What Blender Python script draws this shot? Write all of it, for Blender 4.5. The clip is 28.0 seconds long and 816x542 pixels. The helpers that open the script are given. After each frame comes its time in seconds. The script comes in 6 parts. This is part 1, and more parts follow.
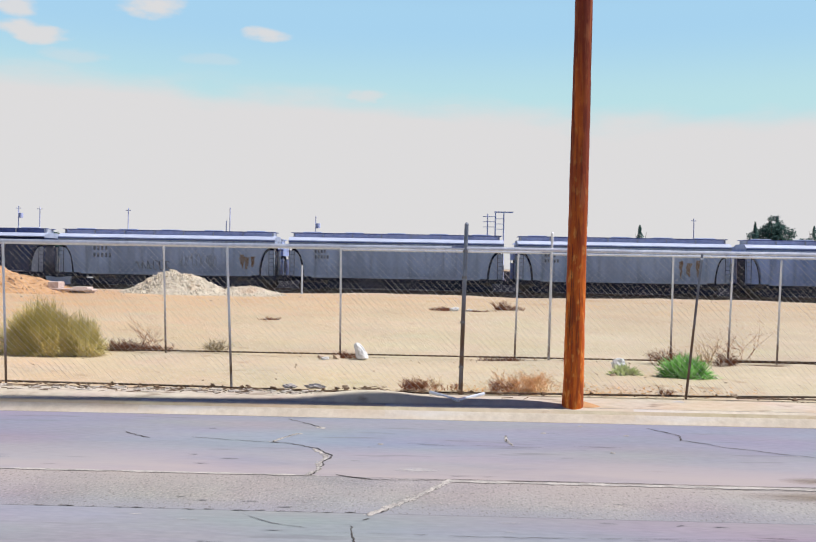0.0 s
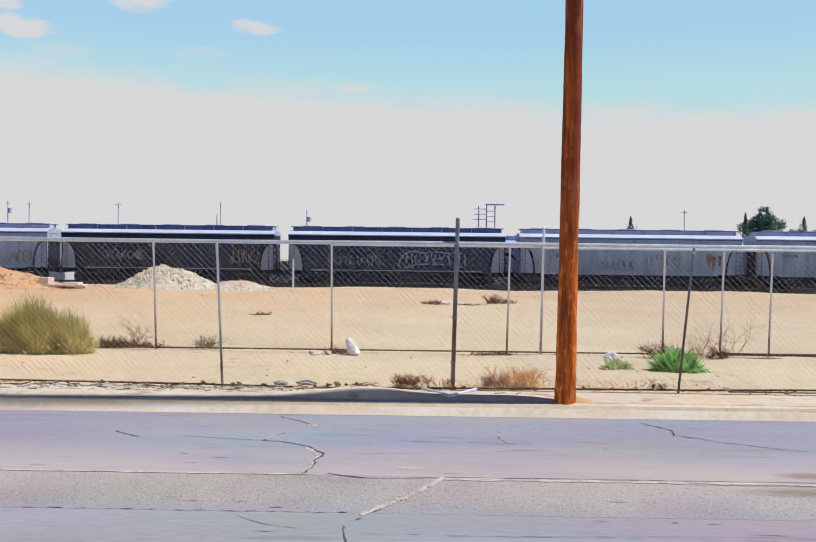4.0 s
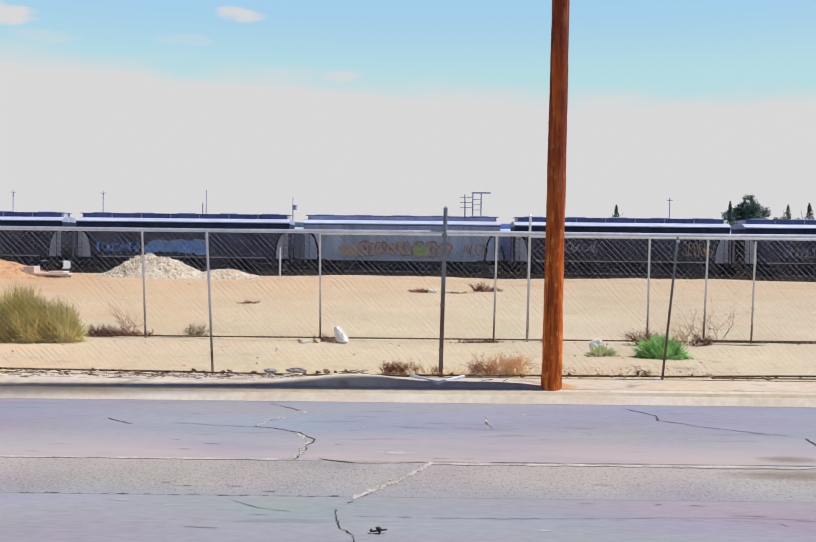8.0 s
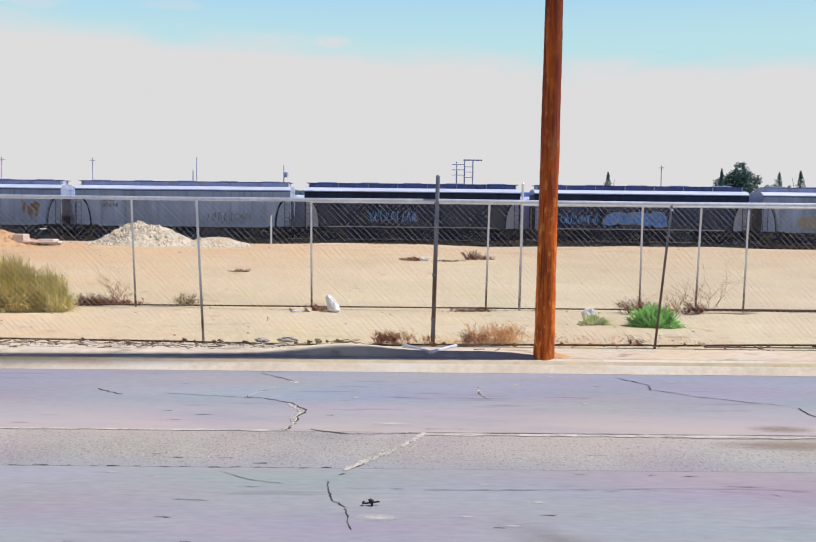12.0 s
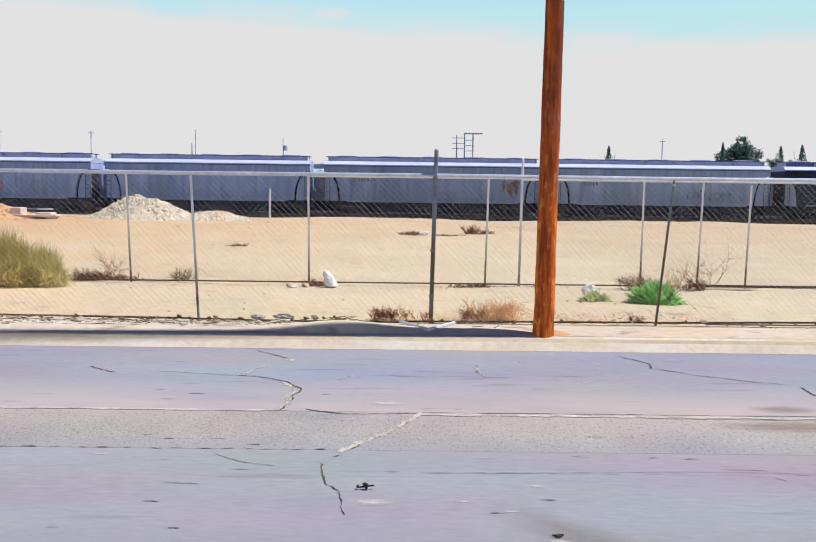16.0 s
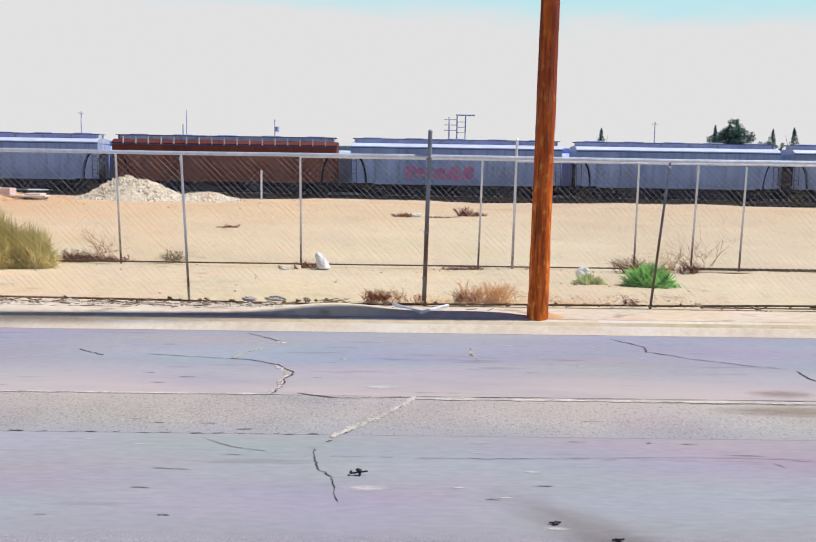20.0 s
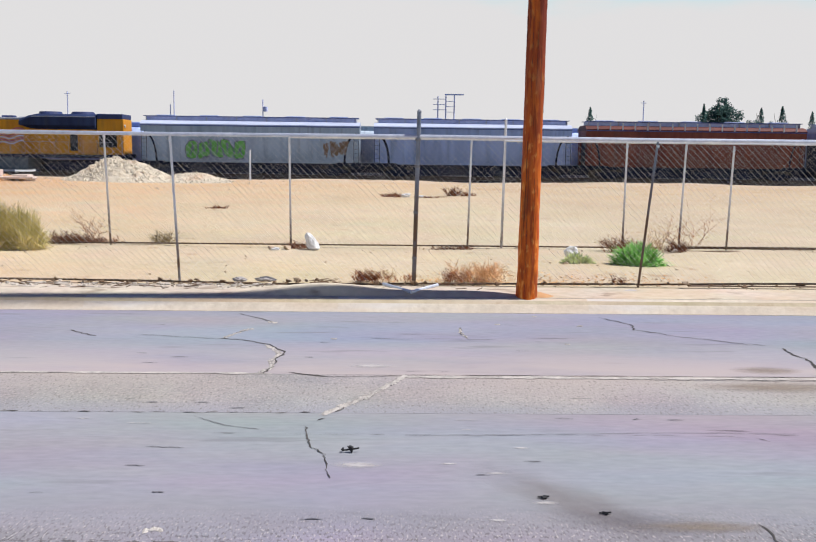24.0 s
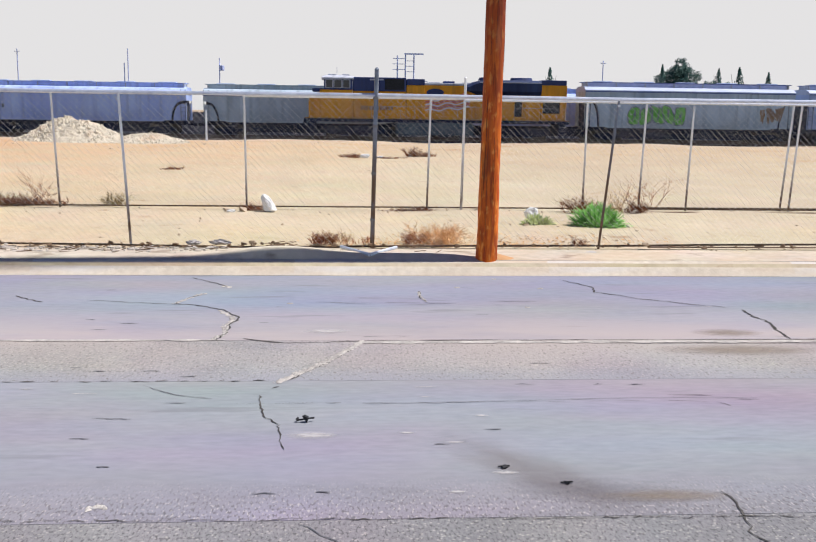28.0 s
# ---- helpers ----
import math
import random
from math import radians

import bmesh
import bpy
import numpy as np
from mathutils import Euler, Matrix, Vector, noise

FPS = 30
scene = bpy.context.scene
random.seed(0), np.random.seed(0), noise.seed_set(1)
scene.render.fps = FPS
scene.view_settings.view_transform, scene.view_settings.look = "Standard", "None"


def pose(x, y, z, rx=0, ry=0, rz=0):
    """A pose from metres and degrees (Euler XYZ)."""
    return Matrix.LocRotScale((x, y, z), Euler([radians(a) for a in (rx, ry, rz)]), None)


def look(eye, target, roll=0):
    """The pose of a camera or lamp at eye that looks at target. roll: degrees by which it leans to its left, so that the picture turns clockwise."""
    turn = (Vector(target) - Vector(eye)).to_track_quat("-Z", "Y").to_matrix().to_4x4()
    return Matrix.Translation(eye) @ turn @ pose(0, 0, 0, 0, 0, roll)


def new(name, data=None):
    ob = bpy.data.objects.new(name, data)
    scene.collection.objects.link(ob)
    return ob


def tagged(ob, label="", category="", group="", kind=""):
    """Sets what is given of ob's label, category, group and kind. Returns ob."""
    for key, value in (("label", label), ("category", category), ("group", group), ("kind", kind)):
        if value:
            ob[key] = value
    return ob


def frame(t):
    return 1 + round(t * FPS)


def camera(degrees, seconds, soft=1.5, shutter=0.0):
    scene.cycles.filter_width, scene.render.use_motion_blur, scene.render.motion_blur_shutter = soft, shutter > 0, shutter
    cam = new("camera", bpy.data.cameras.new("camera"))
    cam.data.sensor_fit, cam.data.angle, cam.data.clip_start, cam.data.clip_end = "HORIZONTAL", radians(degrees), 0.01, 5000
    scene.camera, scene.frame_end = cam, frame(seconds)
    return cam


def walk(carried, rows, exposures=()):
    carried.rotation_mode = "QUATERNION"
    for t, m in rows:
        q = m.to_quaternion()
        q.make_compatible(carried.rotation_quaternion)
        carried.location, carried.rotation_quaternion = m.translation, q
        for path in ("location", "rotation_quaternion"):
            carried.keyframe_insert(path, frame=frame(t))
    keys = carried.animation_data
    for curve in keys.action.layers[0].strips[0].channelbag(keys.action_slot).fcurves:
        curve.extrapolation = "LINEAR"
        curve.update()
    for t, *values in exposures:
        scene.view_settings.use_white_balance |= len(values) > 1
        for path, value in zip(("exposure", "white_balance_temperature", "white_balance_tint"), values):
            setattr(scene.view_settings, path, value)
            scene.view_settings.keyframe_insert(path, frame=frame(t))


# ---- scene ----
cam = camera(47.1, 28.0, soft=1.2)
PATH = [
    (0, (-0.013, -0.298, 1.829), (-0.073, 1.701, 1.82), 1.0),
    (0.5, (0.001, -0.322, 1.833), (-0.059, 1.677, 1.825), 0.9),
    (1, (0.005, -0.252, 1.848), (-0.052, 1.747, 1.834), 1.0),
    (1.5, (-0.014, -0.282, 1.856), (-0.066, 1.718, 1.839), 1.0),
    (2, (-0.013, -0.303, 1.87), (-0.061, 1.696, 1.851), 0.9),
    (2.5, (-0.009, -0.276, 1.861), (-0.057, 1.724, 1.842), 0.8),
    (3, (-0.011, -0.259, 1.862), (-0.056, 1.741, 1.841), 0.8),
    (3.5, (-0.011, -0.228, 1.863), (-0.055, 1.771, 1.84), 0.7),
    (5.5, (-0.021, -0.289, 1.867), (-0.054, 1.711, 1.84), 0.7),
    (6, (-0.022, -0.304, 1.87), (-0.053, 1.696, 1.841), 0.7),
    (6.5, (-0.025, -0.32, 1.869), (-0.055, 1.679, 1.838), 0.7),
    (7, (-0.025, -0.31, 1.859), (-0.052, 1.689, 1.825), 0.7),
    (7.5, (-0.033, -0.349, 1.861), (-0.052, 1.65, 1.82), 0.7),
    (8, (-0.038, -0.378, 1.871), (-0.05, 1.622, 1.822), 0.6),
    (8.5, (-0.03, -0.398, 1.886), (-0.042, 1.601, 1.829), 0.6),
    (9, (-0.039, -0.411, 1.874), (-0.048, 1.588, 1.815), 0.5),
    (9.5, (-0.039, -0.399, 1.881), (-0.046, 1.6, 1.813), 0.5),
    (10, (-0.037, -0.361, 1.882), (-0.041, 1.637, 1.804), 0.5),
    (10.5, (-0.038, -0.355, 1.888), (-0.038, 1.643, 1.8), 0.4),
    (11, (-0.041, -0.35, 1.887), (-0.039, 1.648, 1.789), 0.5),
    (11.5, (-0.043, -0.321, 1.886), (-0.038, 1.676, 1.778), 0.6),
    (12, (-0.046, -0.284, 1.886), (-0.039, 1.713, 1.768), 0.6),
    (12.5, (-0.049, -0.272, 1.895), (-0.041, 1.724, 1.767), 0.7),
    (14.5, (-0.035, -0.14, 1.9), (-0.028, 1.853, 1.736), 0.9),
    (15, (-0.027, -0.127, 1.905), (-0.022, 1.866, 1.737), 0.7),
    (15.5, (-0.02, -0.102, 1.907), (-0.014, 1.891, 1.735), 0.7),
    (16, (-0.019, -0.098, 1.904), (-0.011, 1.894, 1.73), 0.7),
    (16.5, (-0.025, -0.077, 1.901), (-0.015, 1.915, 1.724), 0.8),
    (17, (-0.024, -0.055, 1.901), (-0.014, 1.937, 1.72), 0.8),
    (17.5, (-0.033, -0.031, 1.895), (-0.018, 1.96, 1.711), 0.8),
    (18, (-0.034, -0.03, 1.896), (-0.016, 1.961, 1.707), 0.9),
    (18.5, (-0.032, -0.016, 1.899), (-0.012, 1.975, 1.706), 0.9),
    (19, (-0.034, -0.024, 1.907), (-0.012, 1.965, 1.707), 0.9),
    (19.5, (-0.03, -0.014, 1.904), (-0.008, 1.975, 1.698), 0.9),
    (20, (-0.036, 0.022, 1.895), (-0.01, 2.01, 1.683), 0.9),
    (20.5, (-0.044, -0.013, 1.9), (-0.012, 1.975, 1.681), 0.8),
    (21, (-0.034, -0.017, 1.902), (-0.002, 1.97, 1.676), 0.8),
    (21.5, (-0.037, 0.0, 1.9), (-0.003, 1.986, 1.669), 0.7),
    (23.5, (-0.035, -0.014, 1.892), (0.009, 1.97, 1.644), 0.6),
    (24, (-0.041, -0.041, 1.899), (0.008, 1.942, 1.645), 0.7),
    (24.5, (-0.044, -0.067, 1.899), (0.009, 1.916, 1.64), 0.9),
    (25, (-0.044, -0.094, 1.907), (0.013, 1.888, 1.642), 0.8),
    (25.5, (-0.052, -0.086, 1.903), (0.013, 1.894, 1.631), 1.0),
    (26, (-0.057, -0.104, 1.906), (0.019, 1.875, 1.628), 1.1),
    (26.5, (-0.06, -0.106, 1.896), (0.029, 1.872, 1.614), 1.1),
    (27, (-0.037, -0.031, 1.903), (0.058, 1.945, 1.608), 1.0),
    (27.5, (-0.023, 0.059, 1.885), (0.085, 2.032, 1.576), 0.8),
    (28, (-0.009, 0.168, 1.886), (0.125, 2.135, 1.551), 0.8),
]
walk(cam, [(t, look(eye, target, roll)) for t, eye, target, roll in PATH],
     exposures=[(0, 0.03), (3, -0.04), (6, -0.02), (9, -0.03), (12, 0.04), (15, 0.11), (20, 0.11), (24, 0.08), (27, 0.06), (28, 0.13)])

# ---- world, sun, exposure ----
SUN_EL, SUN_AZ = radians(62), radians(1.2)   # a high sun along the street, on the +x side
TO_SUN = Vector((math.cos(SUN_EL) * math.cos(SUN_AZ), math.cos(SUN_EL) * math.sin(SUN_AZ), math.sin(SUN_EL)))
sun = new("sun", bpy.data.lights.new("sun", "SUN"))
sun.data.energy, sun.data.angle, sun.data.color = 5.0, radians(0.6), (1.0, 0.97, 0.96)
sun.matrix_world = look(TO_SUN * 50, (0, 0, 0))

world = bpy.data.worlds.new("sky")
scene.world = world
world.use_nodes = True
wn, wl = world.node_tree.nodes, world.node_tree.links
wn.clear()
w_out, w_bg = wn.new("ShaderNodeOutputWorld"), wn.new("ShaderNodeBackground")
w_sky, w_geo, w_sep = wn.new("ShaderNodeTexSky"), wn.new("ShaderNodeTexCoord"), wn.new("ShaderNodeSeparateXYZ")
w_sky.sky_type, w_sky.sun_disc = "NISHITA", False
w_sky.sun_elevation, w_sky.sun_rotation = SUN_EL, radians(90) - SUN_AZ
w_sky.dust_density, w_sky.ozone_density, w_sky.air_density = 0.6, 3.0, 1.0
w_gain = wn.new("ShaderNodeMixRGB")
w_gain.blend_type, w_gain.inputs[0].default_value, w_gain.inputs[2].default_value = "MULTIPLY", 1.0, (0.010, 0.0125, 0.044, 1)
def w_math(op, a, b=0.0, c=0.0):
    n = wn.new("ShaderNodeMath")
    n.operation = op
    for i, v in enumerate((a, b, c)):
        if isinstance(v, (int, float)):
            n.inputs[i].default_value = v
        else:
            wl.new(v, n.inputs[i])
    return n.outputs[0]


def w_range(v, a, b, lo, hi):
    n = wn.new("ShaderNodeMapRange")
    n.interpolation_type = "SMOOTHSTEP"
    wl.new(v, n.inputs["Value"])
    for k, q in (("From Min", a), ("From Max", b), ("To Min", lo), ("To Max", hi)):
        n.inputs[k].default_value = q
    return n.outputs[0]


def w_blend(fac, a, b):
    n = wn.new("ShaderNodeMixRGB")
    wl.new(fac, n.inputs[0])
    for i, v in ((1, a), (2, b)):
        if isinstance(v, tuple):
            n.inputs[i].default_value = v
        else:
            wl.new(v, n.inputs[i])
    return n.outputs[0]


def w_cloud_noise(scale, stretch, detail=5.0):
    m, n = wn.new("ShaderNodeMapping"), wn.new("ShaderNodeTexNoise")
    m.inputs["Scale"].default_value = stretch
    n.inputs["Scale"].default_value, n.inputs["Detail"].default_value = scale, detail
    wl.new(w_geo.outputs["Generated"], m.inputs[0])
    wl.new(m.outputs[0], n.inputs[0])
    return n.outputs[0]


wl.new(w_geo.outputs["Generated"], w_sep.inputs[0])
wl.new(w_sky.outputs[0], w_gain.inputs[1])
SKY_X, SKY_Z = w_sep.outputs[0], w_sep.outputs[2]
# overhead blue pales to a green-tinged band above the haze
sky_low = w_blend(w_range(SKY_Z, 0.26, 0.42, 0.97, 0.0), w_gain.outputs[0], (0.39, 0.65, 0.86, 1))
sky_low = w_blend(w_range(SKY_Z, 0.165, 0.25, 0.9, 0.0), sky_low, (0.50, 0.74, 0.77, 1))
# white haze low in the sky: its soft, uneven upper edge sinks towards +x
haze_top = w_math("MULTIPLY_ADD", w_cloud_noise(1.7, (6.0, 6.0, 20.0)), -0.045, w_math("MULTIPLY_ADD", SKY_X, 0.045, SKY_Z))
haze = w_range(haze_top, 0.126, 0.162, 1.0, 0.0)
# a few small fair-weather puffs above it
puff_noise = w_cloud_noise(26.0, (1.0, 1.0, 2.6), 6.0)
for px, pz, pw, ph, amount in ((-0.405, 0.245, 0.022, 0.012, 0.9), (-0.392, 0.221, 0.035, 0.011, 0.95), (-0.284, 0.256, 0.034, 0.013, 0.95), (-0.178, 0.235, 0.025, 0.0075, 0.9),
                               (-0.084, 0.178, 0.030, 0.008, 0.75), (0.006, 0.168, 0.026, 0.006, 0.5), (-0.36, 0.203, 0.03, 0.008, 0.35), (-0.23, 0.208, 0.03, 0.006, 0.25)):
    across = w_math("POWER", w_math("ABSOLUTE", w_math("DIVIDE", w_math("SUBTRACT", SKY_X, px), pw)), 2.0)
    upward = w_math("POWER", w_math("ABSOLUTE", w_math("DIVIDE", w_math("SUBTRACT", SKY_Z, pz), ph)), 2.0)
    reach = w_math("MULTIPLY_ADD", puff_noise, 3.4, w_math("ADD", across, upward))
    haze = w_math("MAXIMUM", haze, w_range(reach, 1.7, 2.9, amount, 0.0))
wl.new(w_blend(haze, sky_low, (0.71, 0.70, 0.705, 1)), w_bg.inputs[0])
wl.new(w_bg.outputs[0], w_out.inputs[0])

# ---- materials ----
def surface(name, low, high, rough=0.85, metal=0.0, grain=6.0, stain=0.6, bump=0.0, stretch=(1, 1, 1), vary=0.0, spec=0.3, speck=0.0, leaf=0.0, tint=0.0, speck_to=None):
    """A painted, earthy or metal surface: two colours mixed by a wide stain and a fine grain, with relief."""
    m = bpy.data.materials.new(name)
    m.use_nodes = True
    n, l = m.node_tree.nodes, m.node_tree.links
    b = n["Principled BSDF"]
    b.inputs["Roughness"].default_value, b.inputs["Metallic"].default_value = rough, metal
    b.inputs["Specular IOR Level"].default_value = spec
    tc, mp = n.new("ShaderNodeTexCoord"), n.new("ShaderNodeMapping")
    mp.inputs["Scale"].default_value = stretch
    big, fine = n.new("ShaderNodeTexNoise"), n.new("ShaderNodeTexNoise")
    big.inputs["Scale"].default_value, big.inputs["Detail"].default_value = stain, 5.0
    fine.inputs["Scale"].default_value, fine.inputs["Detail"].default_value = grain, 6.0
    both, wide = n.new("ShaderNodeMath"), n.new("ShaderNodeMapRange")
    both.operation = "ADD"
    wide.inputs["From Min"].default_value, wide.inputs["From Max"].default_value = 0.72, 1.28
    mix = n.new("ShaderNodeMixRGB")
    mix.inputs[1].default_value, mix.inputs[2].default_value = (*low, 1), (*high, 1)
    l.new(tc.outputs["Object"], mp.inputs[0])
    for tex in (big, fine):
        l.new(mp.outputs[0], tex.inputs[0])
    l.new(big.outputs[0], both.inputs[0])
    l.new(fine.outputs[0], both.inputs[1])
    l.new(both.outputs[0], wide.inputs[0])
    l.new(wide.outputs[0], mix.inputs[0])
    colour = mix.outputs[0]
    if vary:
        info, hsv, rng = n.new("ShaderNodeObjectInfo"), n.new("ShaderNodeHueSaturation"), n.new("ShaderNodeMapRange")
        isl, add = n.new("ShaderNodeNewGeometry"), n.new("ShaderNodeMath")
        add.operation = "ADD"
        l.new(info.outputs["Random"], add.inputs[0])
        l.new(isl.outputs["Random Per Island"], add.inputs[1])
        rng.inputs["From Max"].default_value = 2.0
        rng.inputs["To Min"].default_value, rng.inputs["To Max"].default_value = 1 - vary, 1 + vary
        l.new(add.outputs[0], rng.inputs[0])
        l.new(rng.outputs[0], hsv.inputs["Value"])
        l.new(colour, hsv.inputs["Color"])
        colour = hsv.outputs[0]
    if speck:
        sp, sr, sm = n.new("ShaderNodeTexVoronoi"), n.new("ShaderNodeMapRange"), n.new("ShaderNodeMixRGB")
        sp.inputs["Scale"].default_value = speck
        sr.inputs["From Min"].default_value, sr.inputs["From Max"].default_value = 0.1, 0.32
        sr.inputs["To Min"].default_value, sr.inputs["To Max"].default_value = 0.55, 0.0
        sm.inputs[2].default_value = (*(speck_to or [c * 0.45 for c in low]), 1)
        l.new(tc.outputs["Object"], sp.inputs[0])
        l.new(sp.outputs[0], sr.inputs[0])
        l.new(sr.outputs[0], sm.inputs[0])
        l.new(colour, sm.inputs[1])
        colour = sm.outputs[0]
    if tint:
        tn, tm = n.new("ShaderNodeTexNoise"), n.new("ShaderNodeMixRGB")
        tn.inputs["Scale"].default_value, tn.inputs["Detail"].default_value = 0.9, 4.0
        tm.blend_type, tm.inputs[0].default_value = "OVERLAY", tint
        l.new(mp.outputs[0], tn.inputs[0])
        l.new(colour, tm.inputs[1])
        l.new(tn.outputs["Color"], tm.inputs[2])
        colour = tm.outputs[0]
    l.new(colour, b.inputs["Base Color"])
    if leaf:
        tl, ms = n.new("ShaderNodeBsdfTranslucent"), n.new("ShaderNodeMixShader")
        ms.inputs[0].default_value = leaf
        l.new(colour, tl.inputs[0])
        l.new(b.outputs[0], ms.inputs[1])
        l.new(tl.outputs[0], ms.inputs[2])
        l.new(ms.outputs[0], n["Material Output"].inputs[0])
    if bump:
        bp = n.new("ShaderNodeBump")
        bp.inputs["Strength"].default_value, bp.inputs["Distance"].default_value = 0.7, bump
        l.new(fine.outputs[0], bp.inputs["Height"])
        l.new(bp.outputs[0], b.inputs["Normal"])
    return m


def layer(m, colour, amount, scale, lo, hi, stretch=(1, 1, 1), along=None, detail=5.0):
    """Lay a second colour over a surface in noisy patches; along = (axis, where it begins, where it is full)."""
    n, l = m.node_tree.nodes, m.node_tree.links
    tc, mp, no, mr, mi = [n.new("ShaderNode" + k) for k in ("TexCoord", "Mapping", "TexNoise", "MapRange", "MixRGB")]
    mp.inputs["Scale"].default_value, no.inputs["Scale"].default_value, no.inputs["Detail"].default_value = stretch, scale, detail
    mr.inputs["From Min"].default_value, mr.inputs["From Max"].default_value, mr.inputs["To Max"].default_value = lo, hi, amount
    mi.inputs[2].default_value = (*colour, 1)
    l.new(tc.outputs["Object"], mp.inputs[0])
    l.new(mp.outputs[0], no.inputs[0])
    l.new(no.outputs[0], mr.inputs[0])
    fac = mr.outputs[0]
    if along:
        sp, rr, mu = n.new("ShaderNodeSeparateXYZ"), n.new("ShaderNodeMapRange"), n.new("ShaderNodeMath")
        rr.inputs["From Min"].default_value, rr.inputs["From Max"].default_value = along[1], along[2]
        mu.operation = "MULTIPLY"
        l.new(tc.outputs["Object"], sp.inputs[0])
        l.new(sp.outputs["XYZ".index(along[0])], rr.inputs[0])
        l.new(rr.outputs[0], mu.inputs[0])
        l.new(fac, mu.inputs[1])
        fac = mu.outputs[0]
    base = n["Principled BSDF"].inputs["Base Color"]
    if base.links:
        l.new(base.links[0].from_socket, mi.inputs[1])
    l.new(fac, mi.inputs[0])
    l.new(mi.outputs[0], base)
    return m


def patch(name, low, high, strength, rough=0.85):
    """A thin see-through stain that fades unevenly to its rim; its sheet spans -1 to 1."""
    m = surface(name, low, high, rough, grain=10, stain=1.2, spec=0.02)
    n, l = m.node_tree.nodes, m.node_tree.links
    tc, gr, ns, mu, mr = [n.new("ShaderNode" + k) for k in ("TexCoord", "TexGradient", "TexNoise", "Math", "MapRange")]
    gr.gradient_type, mu.operation = "SPHERICAL", "MULTIPLY"
    ns.inputs["Scale"].default_value = 2.5
    mr.inputs["From Max"].default_value, mr.inputs["To Max"].default_value = 0.4, strength
    l.new(tc.outputs["Object"], gr.inputs[0])
    l.new(tc.outputs["Object"], ns.inputs[0])
    l.new(gr.outputs["Fac"], mu.inputs[0])
    l.new(ns.outputs[0], mu.inputs[1])
    l.new(mu.outputs[0], mr.inputs[0])
    l.new(mr.outputs[0], n["Principled BSDF"].inputs["Alpha"])
    return m


SAND = surface("sand", (0.46, 0.387, 0.258), (0.61, 0.525, 0.372), 0.95, grain=5, stain=0.25, bump=0.03, spec=0.02, tint=0.1)
# the soil of the lot turns orange towards -x and the far edge
layer(SAND, (0.58, 0.36, 0.19), 0.6, 0.35, 0.25, 0.7, along=("Y", 20.0, 46.0))
layer(SAND, (0.58, 0.30, 0.13), 0.7, 0.5, 0.3, 0.7, along=("X", 2.0, -16.0))
layer(SAND, (0.60, 0.50, 0.40), 0.75, 0.5, 0.35, 0.6, along=("Y", 49.0, 54.0))
layer(SAND, (0.46, 0.375, 0.27), 0.6, 0.6, 0.3, 0.6, along=("X", 0.5, 7.0))
# brown clods, old wheel marks and darker damp patches in the sand
layer(SAND, (0.42, 0.29, 0.17), 0.35, 0.4, 0.54, 0.72, (0.7, 1, 1))
layer(SAND, (0.28, 0.17, 0.10), 0.5, 2.4, 0.63, 0.71, (0.8, 1, 1))
layer(SAND, (0.32, 0.21, 0.13), 0.45, 7.0, 0.63, 0.72, (0.7, 1, 1))
layer(SAND, (0.40, 0.20, 0.09), 0.6, 0.9, 0.55, 0.66, (0.35, 1.6, 1), along=("Y", 26.0, 44.0))
BANK = surface("orange_sand", (0.44, 0.24, 0.11), (0.60, 0.37, 0.20), 0.95, grain=3, stain=0.4, bump=0.05, spec=0.02)
layer(BANK, (0.20, 0.10, 0.05), 0.8, 2.2, 0.58, 0.66, (1, 1, 1.6))
DESERT = surface("desert", (0.34, 0.25, 0.16), (0.46, 0.36, 0.25), 0.95, grain=0.4, stain=0.02, spec=0.02)
GRAVEL = surface("pale_gravel", (0.44, 0.385, 0.29), (0.72, 0.64, 0.50), 0.95, grain=9, stain=0.8, bump=0.06, spec=0.02, speck=5)
layer(GRAVEL, (0.28, 0.21, 0.14), 0.55, 3.2, 0.60, 0.70, (1, 1, 0.7))
layer(GRAVEL, (0.42, 0.24, 0.13), 0.5, 0.8, 0.55, 0.7)
ROAD_NEW = surface("asphalt_smooth", (0.242, 0.246, 0.285), (0.298, 0.302, 0.342), 0.9, grain=22, stain=0.7, bump=0.004, stretch=(0.35, 1.0, 1), spec=0.02, tint=0.22)
layer(ROAD_NEW, (0.42, 0.36, 0.335), 0.9, 1.4, 0.15, 0.55, (0.35, 1, 1), along=("Y", 9.2, 8.0), detail=6.0)
layer(ROAD_NEW, (0.17, 0.165, 0.18), 0.45, 2.2, 0.62, 0.7, (0.35, 2.2, 1))
ROAD_WORN = surface("asphalt_worn", (0.235, 0.222, 0.226), (0.385, 0.357, 0.348), 0.92, grain=48, stain=1.2, bump=0.007, stretch=(1.0, 0.5, 1), spec=0.02, speck=34, speck_to=(0.56, 0.51, 0.44), tint=0.12)
layer(ROAD_WORN, (0.42, 0.36, 0.315), 0.7, 1.1, 0.25, 0.55, (0.3, 1, 1), along=("Y", 6.75, 7.75), detail=6.0)
